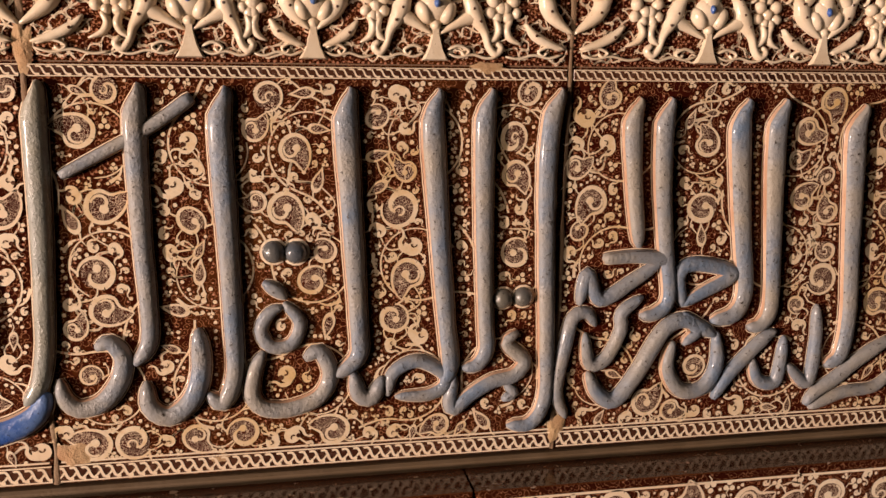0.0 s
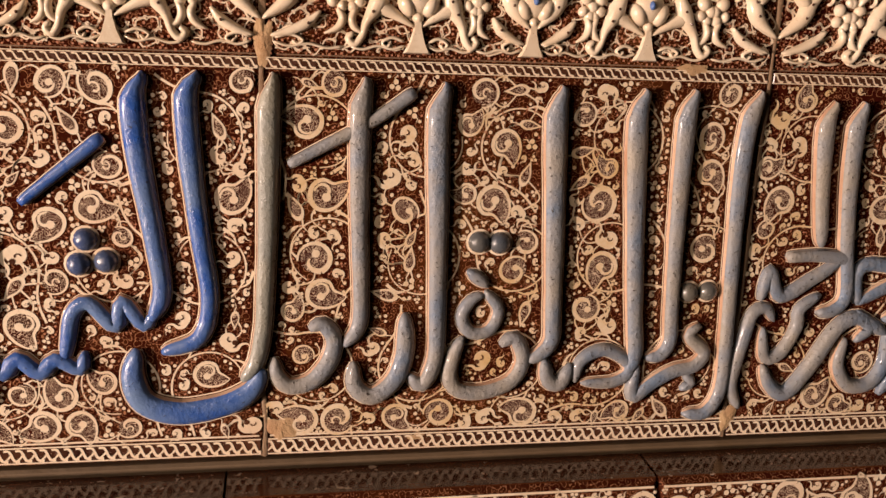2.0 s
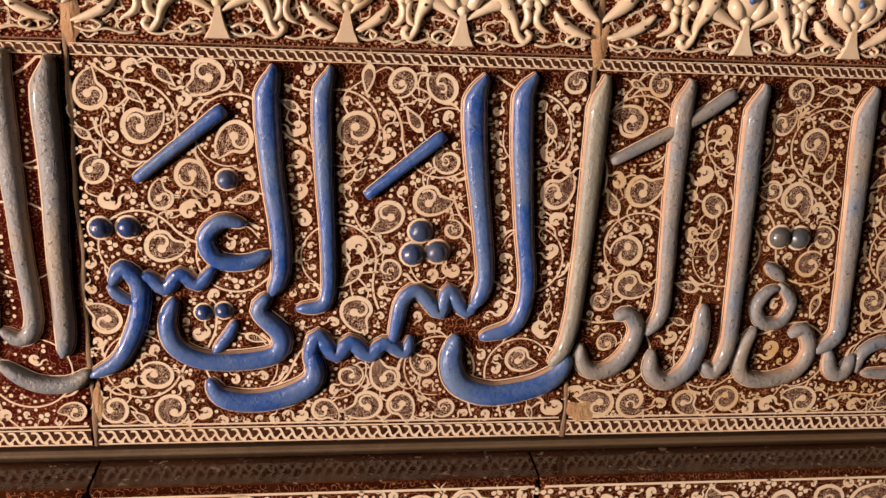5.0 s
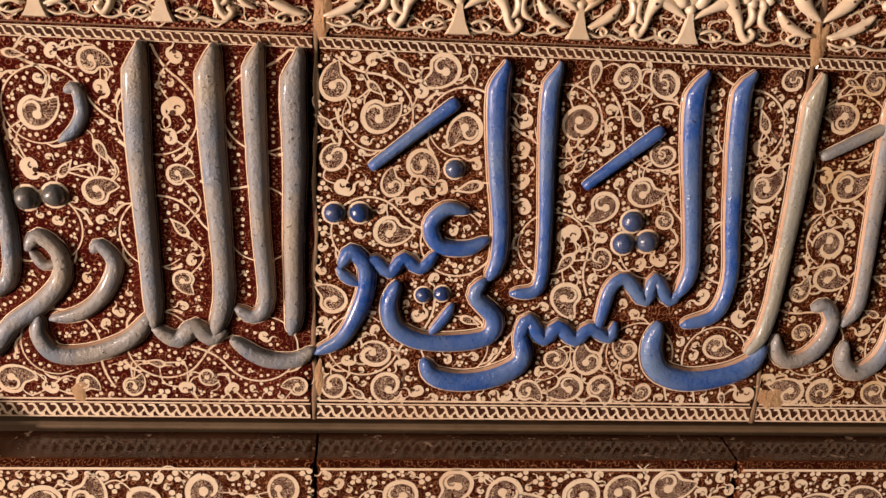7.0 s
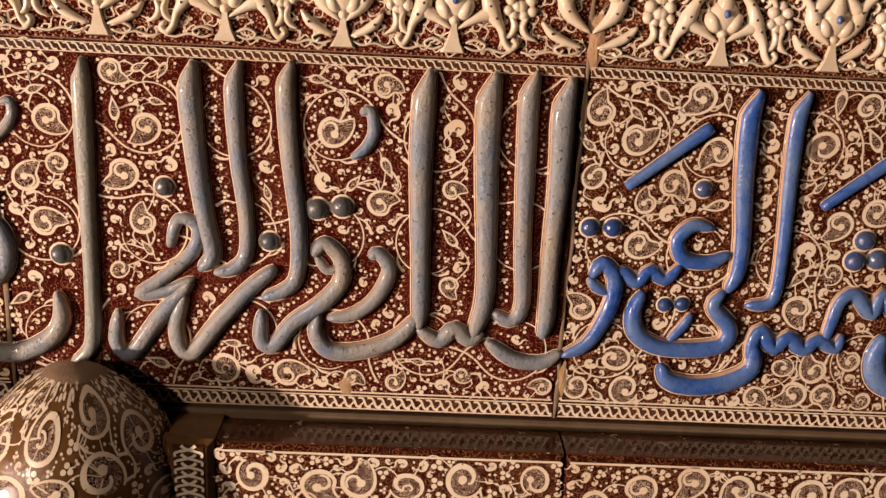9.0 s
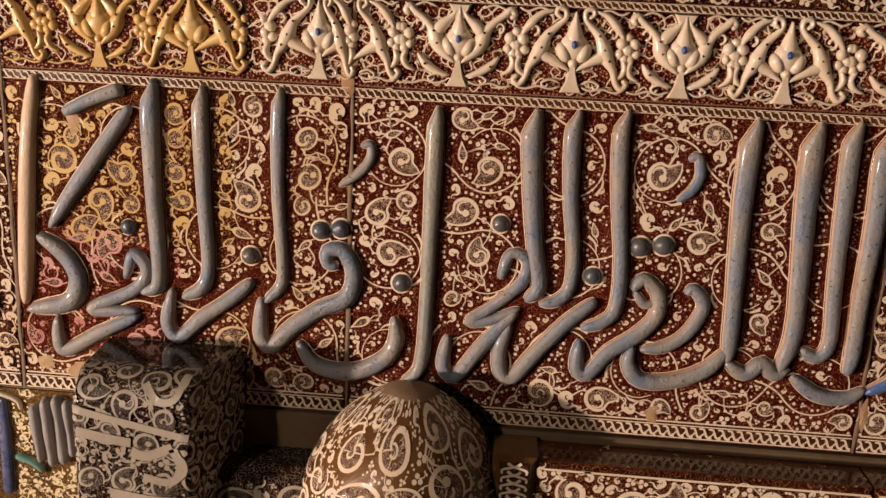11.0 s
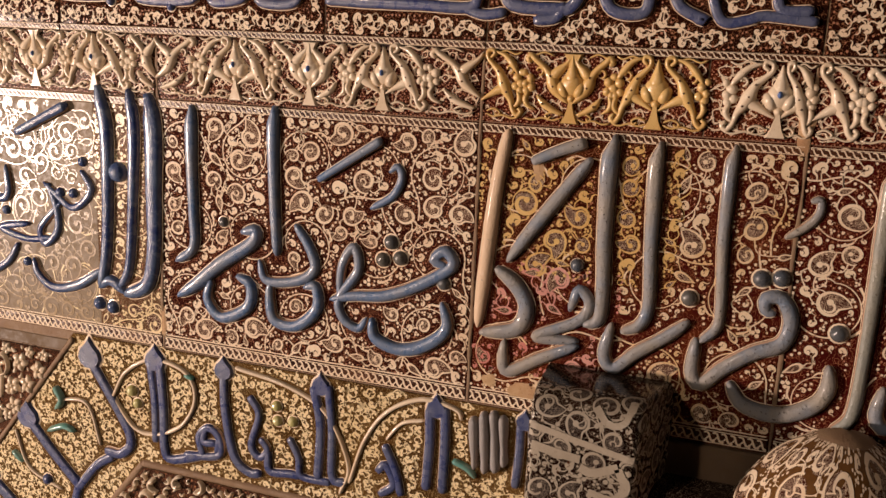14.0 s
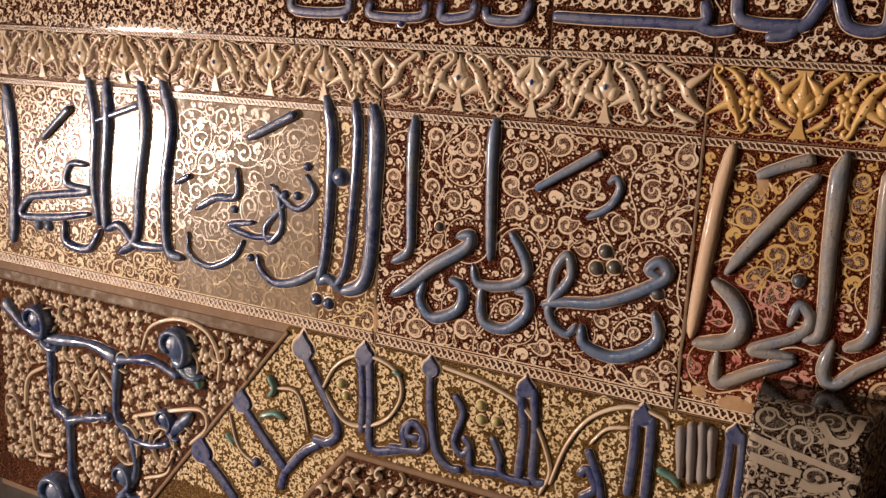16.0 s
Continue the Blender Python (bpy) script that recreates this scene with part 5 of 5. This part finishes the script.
for k in range(28):
    z = 0.83 + k * 0.0119
    for e in (-1, 1):
        band(s, smooth_line([(-1.5835 + e * 0.016, z), (-1.5835 + e * 0.0155, z + 0.006), (-1.5835 - e * 0.002, z + 0.011), (-1.5835 - e * 0.009, z + 0.016)], 0.004), 0.0030, 0.0042, 0.001 + 0.0003 * (e > 0))
GROUND = keep_ground
part("plait", s, (CREAM, DARK), post)

# ---- engaged column with a domed head, and the square pier head ----
def turned_leaves(parent, surface, u0, u1, v0, v1, sizes, materials, label):
    """Scrollwork laid out flat and wrapped on a curved surface(u, v, lift)."""
    global GROUND
    keep, GROUND = GROUND, 0.0
    s = Shape()
    scatter(s, Field((u0, u1, v0, v1), [], everywhere), sizes)
    s.v = [surface(u, v, -y) for u, y, v in s.v]
    GROUND = keep
    return part("painted_scrollwork", s, materials + (FLECK,), parent, label, "stuff")


def dome_surface(u, v, lift):
    """u: round the column in metres, v: height; a shaft that closes into a rounded head."""
    t = min(max((v - 1.05) / 0.26, 0.0), 1.0)
    r, up = 0.144, 0.203
    rr = r * max(0.0, 1 - t ** 2.0) ** 0.58 + lift * (1 - t)
    return (-1.728 - 0.012 * (1 - t) + rr * math.sin(u / r), -0.030 - rr * math.cos(u / r), 1.05 + (up + lift) * t if v > 1.05 else v)


column = thing("engaged_column", "round engaged column with a domed lustre head", "column")
s = Shape()
us, vs = np.linspace(-0.24, 0.24, 41), np.concatenate([[0.8, 0.9], np.linspace(1.05, 1.3099, 26)])
v = [dome_surface(a, b, 0) for b in vs for a in us]
n = len(us)
s.add(v, [(j * n + i, j * n + i + 1, (j + 1) * n + i + 1, (j + 1) * n + i) for j in range(len(vs) - 1) for i in range(n - 1)])
part("shaft", s, (GOLD_BROWN,), column)
s = Shape()
vs = np.linspace(1.295, 1.3095, 8)
s.add([dome_surface(a, b, 0.0022 * min(1.0, (b - 1.295) / 0.005)) for b in vs for a in us], [(j * n + i, j * n + i + 1, (j + 1) * n + i + 1, (j + 1) * n + i) for j in range(len(vs) - 1) for i in range(n - 1)])
part("cap", s, (MORTAR,), column, "dusty brown bare clay at the top")
turned_leaves(column, dome_surface, -0.24, 0.24, 0.9, 1.296, [(0.036, 1.0, (0, 4)), (0.024, 1.0, (0, 4, 4)), (0.012, 1.0, (1, 3)), (0.007, 1.0, (3, 1)), (0.0025, 1.3, None)], PAINT, "pale lustre scrolls and leaves painted over the dome")


def pier_surface(u, v, lift):
    """u across the pier's front and round its corners to the wall; v up the front and over the rounded top."""
    half, top, fall = 0.068, 1.218, 0.050
    if v > top:
        a = min((v - top) / fall, math.pi / 2)
        z = top + (fall + lift) * math.sin(a)
        back = fall * (1 - math.cos(a)) - lift * math.cos(a) + max(0.0, v - top - fall * math.pi / 2)
    else:
        z, back = v, -lift
    q = max(0.0, abs(u) - half)
    a = min(q / 0.012, 1.1)
    x = min(abs(u), half) + 0.012 * math.sin(a) + max(0.0, q - 0.0132) * (0.22 if u > 0 else 0.05) + (lift if q > 0 else 0.0)
    y = 0.012 * (1 - math.cos(a)) + max(0.0, q - 0.0132) * 0.89
    return (-2.078 + math.copysign(x, u), min(-0.130 + y + back, 0.02), z)


pier = thing("pier_head", "rounded square pier head in black lustre with pale lettering", "pier")
s = Shape()
us, vs = np.concatenate([np.linspace(-0.24, -0.09, 6), np.linspace(-0.084, 0.084, 29), np.linspace(0.09, 0.24, 6)]), np.concatenate([np.linspace(0.8, 1.23, 6), np.linspace(1.235, 1.3105, 10), [1.35, 1.40]])
v = [pier_surface(a, b, 0) for b in vs for a in us]
n = len(us)
s.add(v, [(j * n + i, j * n + i + 1, (j + 1) * n + i + 1, (j + 1) * n + i) for j in range(len(vs) - 1) for i in range(n - 1)])
part("body", s, (GROUNDS[11],), pier)
turned_leaves(pier, pier_surface, -0.20, 0.22, 0.9, 1.30, [(0.020, 1.0, (0, 4)), (0.010, 1.0, (1, 3)), (0.006, 1.0, (3, 1)), (0.0022, 1.3, None)], PALE, "pale lustre scrolls painted on the black pier head")
lines = Shape()
keep_ground, GROUND = GROUND, 0.0
for z, w in ((1.222, 0.010), (1.055, 0.004), (1.010, 0.006)):
    band(lines, [(-0.074 + 0.0078 * k, z - 0.0015 * k) for k in range(20)], w, w, 0.0022)
for line, w in (([(0.015, 1.262), (0.035, 1.240), (0.058, 1.245), (0.066, 1.278)], 0.010), ([(-0.07, 1.192), (-0.035, 1.186), (0.0, 1.182)], 0.014), ([(0.0, 1.170), (0.02, 1.165), (0.055, 1.180)], 0.014), ([(0.055, 1.178), (0.066, 1.150), (0.050, 1.130), (0.015, 1.135)], 0.012), ([(-0.03, 1.108), (0.02, 1.102), (0.06, 1.098), (0.058, 1.062), (0.02, 1.064), (0.022, 1.088)], 0.013)):
    band(lines, smooth_line(line, 0.006), w, w * 0.9, 0.0026)
lines.v = [pier_surface(u, v, -y) for u, y, v in lines.v]
GROUND = keep_ground
part("painted_letters", lines, (SILVER,), pier, "pale letters and rules painted on the pier")

# link between pier and column
link = thing("column_link", "dark scroll-painted tile between pier and column", "wall tile")
s = Shape()
box(s, -2.00, -1.80, -0.075, 0.0, 0.80, 1.125, 0, 0.02)
part("body", s, (GROUNDS[11],), link)
keep_ground, GROUND = GROUND, -0.075
scrollwork(link, [], everywhere, (-1.99, -1.81, 0.95, 1.105), [(0.026, 0.9, (0, 4)), (0.016, 0.86, (0, 1)), (0.009, 0.86, (1, 3)), (0.005, 0.86, (3,)), (0.002, 1.25, None)], PALE, label="pale lustre scrolls painted on the dark tile")
GROUND = keep_ground

# ---- the arch band left of the pier, its inner panel and the spandrel ----
CORNER, SLOPE = (-3.105, 1.160), (0.627, 0.779)     # outer corner of the bent band and the way up its slanting edge


def beyond(x, z):
    """Distance to the left of the slanting outer edge."""
    return -(x - CORNER[0]) * SLOPE[1] + (z - CORNER[1]) * SLOPE[0]


def in_band(x, z):
    return (beyond(x, z) < -0.006) & ((z > 0.946) | (beyond(x, z) > -0.255))


arch = thing("arch_band", "gold lustre arch band with violet-blue plaited letters", "wall tile")
s = Shape()
o = [(-3.10, 1.1765), (-2.03, 1.1765), (-2.03, 0.58), (-3.575, 0.58)]
s.add([(x, GROUND, z) for x, z in o] + [(x, GROUND + 0.03, z) for x, z in o], [(3, 2, 1, 0), (0, 1, 5, 4), (1, 2, 6, 5), (2, 3, 7, 6), (3, 0, 4, 7)], 0, False)
part("body", s, (GROUNDS[8],), arch)
letters(8, arch, 0.013)
scrollwork(arch, INSCRIPTION[8], in_band, (-3.5, -2.17, 0.75, 1.172), [(0.0085, 1.0, (1, 3)), (0.0062, 1.0, (3, 3, 1)), (0.0040, 1.1, (3,)), (0.0021, 1.5, None)], (PALE_GOLD, DARK, STIPPLE), label="dense pale gold leaves painted between the letters")
s = Shape()
for p, w in (([(-2.945, 0.936), (-2.6, 0.936), (-2.2, 0.936)], 0.016), ([(-2.945, 0.936), (-3.05, 0.806), (-3.2, 0.62)], 0.016), ([(-3.10, 1.165), (-3.28, 0.942), (-3.50, 0.668)], 0.013)):
    ridge(s, p, w, 0.006, CORD, (1, 1), wobble=0.1)
part("clay_fillet", s, (MORTAR,), arch)

spandrel = thing("spandrel_panel", "spandrel tile with navy stems over cream high-relief leafwork", "wall tile")
s = Shape()
top_left, top_right, foot = (-4.05, 1.134), (CORNER[0] - 0.02, 1.134), (-3.575, 0.58)
o = [top_left, top_right, foot, (-4.05, 0.58)]
s.add([(x, GROUND - 0.002, z) for x, z in o] + [(x, GROUND + 0.03, z) for x, z in o], [(3, 2, 1, 0), (0, 1, 5, 4), (1, 2, 6, 5), (2, 3, 7, 6), (3, 0, 4, 7)], 0, False)
part("body", s, (GROUNDS[9],), spandrel)
letters(9, spandrel, 0.016)
clumps = Shape()
field = Field((-4.0, -3.12, 0.66, 1.128), INSCRIPTION[9], lambda x, z: beyond(x, z) > 0.016)
for k in range(26):
    x, z, r = RNG.uniform(-3.98, -3.2), RNG.uniform(0.70, 1.09), RNG.uniform(0.028, 0.050)
    a, e = RNG.uniform(0, 6.28), RNG.choice((-1, 1))
    line = [q for q in curl(a, a + e * 4.6, r, r * 0.6, 16, x, z) if beyond(*q) > 0.02 and -4.0 < q[0] and 0.66 < q[1] < 1.125]
    if len(line) > 7:
        ridge(clumps, line, 0.0055, 0.012, CORD, (0.6, 0.3))
        for q in line[::2]:
            field.mark(q[0], q[1], 0.003)
for r, most in ((0.019, 60), (0.013, 160), (0.009, 400), (0.0060, 700)):
    for x, z in field.fill(r, 0.86, most):
        a, e = RNG.uniform(0, 6.28), RNG.choice((-1, 1))
        if r > 0.012:           # a flower of pointed petals round a boss
            for i in range(5):
                b = a + i * 1.257
                swell(clumps, [(x + r * f * math.cos(b + e * 0.35 * f), z + r * f * math.sin(b + e * 0.35 * f)) for f in (0.15, 0.45, 0.75, 1.05)], (0.32 * r, 0.72 * r, 0.58 * r, 0.12 * r), r * RNG.uniform(0.35, 0.6))
            knob(clumps, x, z, r * 0.30, r * 0.65, rings=3, n=8)
        else:                   # a curled drop-shaped leaf
            swell(clumps, curl(a, a + e * RNG.uniform(1.8, 3.2), r * 1.0, r * 0.35, 7, x, z), (0.06 * r, 0.5 * r, 0.85 * r, 0.7 * r), r * RNG.uniform(0.45, 0.8))
part("leafwork", clumps, (RELIEF_CREAM,), spandrel, "dense cream leafwork in high relief", "stuff")
tagged(new("spandrel_fillet", box(Shape(), -4.05, -3.09, 0.012, 0.045, 1.134, 1.1625, 0, 0.004).mesh("spandrel_fillet", WOOD)), "rough clay fillet between the frieze and the spandrel", "clay fillet", kind="structure")

inner = thing("inner_panel", "inner panel with cream leafwork in relief inside the arch band", "wall tile")
s = Shape()
o = [(-2.95, 0.928), (-2.20, 0.928), (-2.20, 0.58), (-3.232, 0.58)]
s.add([(x, GROUND - 0.003, z) for x, z in o], [(3, 2, 1, 0)], 0, False)
part("body", s, (GROUNDS[9],), inner)
c = Shape()
field = Field((-3.1, -2.25, 0.76, 0.922), [], lambda x, z: (x + 2.95) * SLOPE[1] - (z - 0.928) * SLOPE[0] > 0.01)
for r, most in ((0.016, 60), (0.010, 200), (0.006, 400)):
    for x, z in field.fill(r, 0.8, most):
        a, e = RNG.uniform(0, 6.28), RNG.choice((-1, 1))
        ridge(c, curl(a, a + e * 3.6, r, r * 0.3, 9, x, z), r * 0.75, r * 0.9, CORD, (0.3, 0.9), GROUND - 0.003, pen=(0.3, 0.8, 1.2))
part("leafwork", c, (RELIEF_CREAM,), inner, "cream leafwork in relief", "stuff")

# ---- mortar in the joints ----
joint = Shape()
box(joint, -4.05, 0.75, GROUND + 0.004, GROUND + 0.06, 0.56, 2.05, 0, 0.001)
tagged(new("wall_north", joint.mesh("wall_north", MORTAR)), "old mortar bed behind the tiles", "wall", kind="structure")
for i, x in enumerate(SEAMS[1:-1]):
    s = Shape()
    ridge(s, [(x + 0.004 * noise.noise((i, k * 0.7, 2.0)), 1.18 + 0.047 * k) for k in range(13)], 0.006, 0.0010, CORD, (1, 1), wobble=0.9)
    tagged(new("mortar_joint", s.mesh("mortar_joint", MORTAR)), "crumbling mortar in the joint between two tiles", "mortar joint", kind="structure")

# ---- old repairs: smears of filler over broken corners ----
def smear(x, z, rx, rz, high, seed):
    s = Shape()
    n, rings = 22, 5
    v = []
    for k in range(rings):
        f = 1 - k / rings
        for i in range(n):
            a = 2 * math.pi * i / n
            w = f * (1 + 0.55 * noise.noise((math.cos(a) * 1.7 + seed, math.sin(a) * 1.7, seed * 0.3)))
            h = high * (1 - f * f) * (0.8 + 0.5 * noise.noise((seed, i * 0.5, k)))
            v.append((x + rx * w * math.cos(a), GROUND - 0.0006 - max(h, 0), z + rz * w * math.sin(a)))
    v.append((x, GROUND - 0.0006 - high, z))
    f = [(k * n + i, k * n + (i + 1) % n, (k + 1) * n + (i + 1) % n, (k + 1) * n + i) for k in range(rings - 1) for i in range(n)]
    s.add(v, f + [((rings - 1) * n + i, (rings - 1) * n + (i + 1) % n, rings * n) for i in range(n)])
    tagged(new("repair_smear", s.mesh("repair_smear", FILLER)), "tan filler smeared over a broken tile corner", "repair", "old repairs on the tiles")


for i, (x, z, rx, rz, high) in enumerate(((-0.558, 1.212, 0.026, 0.020, 0.003), (-0.575, 1.652, 0.012, 0.040, 0.004), (-0.004, 1.205, 0.016, 0.024, 0.003), (-0.10, 1.636, 0.030, 0.010, 0.003), (-1.118, 1.665, 0.014, 0.050, 0.004), (-1.40, 1.216, 0.014, 0.020, 0.002), (-1.83, 1.66, 0.014, 0.045, 0.003), (-2.20, 1.213, 0.046, 0.018, 0.002), (-2.262, 1.222, 0.020, 0.014, 0.002), (-2.20, 1.575, 0.012, 0.024, 0.001), (-1.12, 1.235, 0.008, 0.030, 0.002), (-0.40, 1.197, 0.020, 0.008, 0.002), (-2.888, 1.23, 0.009, 0.04, 0.002))):
    smear(x, z, rx * 0.72, rz * 0.72, high * 0.7, i * 3.7 + 1.3)

# ---- the dim room around ----
def slab_of(name, lo, hi, label):
    s = Shape()
    c = [(x, y, z) for x in (lo[0], hi[0]) for y in (lo[1], hi[1]) for z in (lo[2], hi[2])]
    s.add(c, [(0, 1, 3, 2), (4, 6, 7, 5), (0, 4, 5, 1), (2, 3, 7, 6), (0, 2, 6, 4), (1, 5, 7, 3)], 0, False)
    tagged(new(name, s.mesh(name, PLASTER)), label, "room", kind="structure")


slab_of("floor", (-12.6, -11.1, -0.1), (6.1, 0.3, 0.0), "plain dim floor of the gallery")
slab_of("ceiling", (-12.6, -11.1, 4.2), (6.1, 0.3, 4.3), "plain dim ceiling of the gallery")
slab_of("wall_south", (-12.6, -11.1, 0.0), (6.1, -11.0, 4.2), "plain dim gallery wall")
slab_of("wall_west", (-12.6, -11.0, 0.0), (-12.5, 0.3, 4.2), "plain dim gallery wall")
slab_of("wall_east", (6.0, -11.0, 0.0), (6.1, 0.3, 4.2), "plain dim gallery wall")
slab_of("wall_above", (-12.5, 0.072, 2.05), (6.0, 0.3, 4.2), "plain dim wall above the tiles")
slab_of("wall_below", (-12.5, 0.072, 0.0), (6.0, 0.3, 0.56), "plain dim wall below the tiles")
slab_of("wall_beside", (-12.5, 0.072, 0.56), (-4.05, 0.3, 2.05), "plain dim wall beside the tiles")
slab_of("wall_beyond", (0.75, 0.072, 0.56), (6.0, 0.3, 2.05), "plain dim wall beside the tiles")
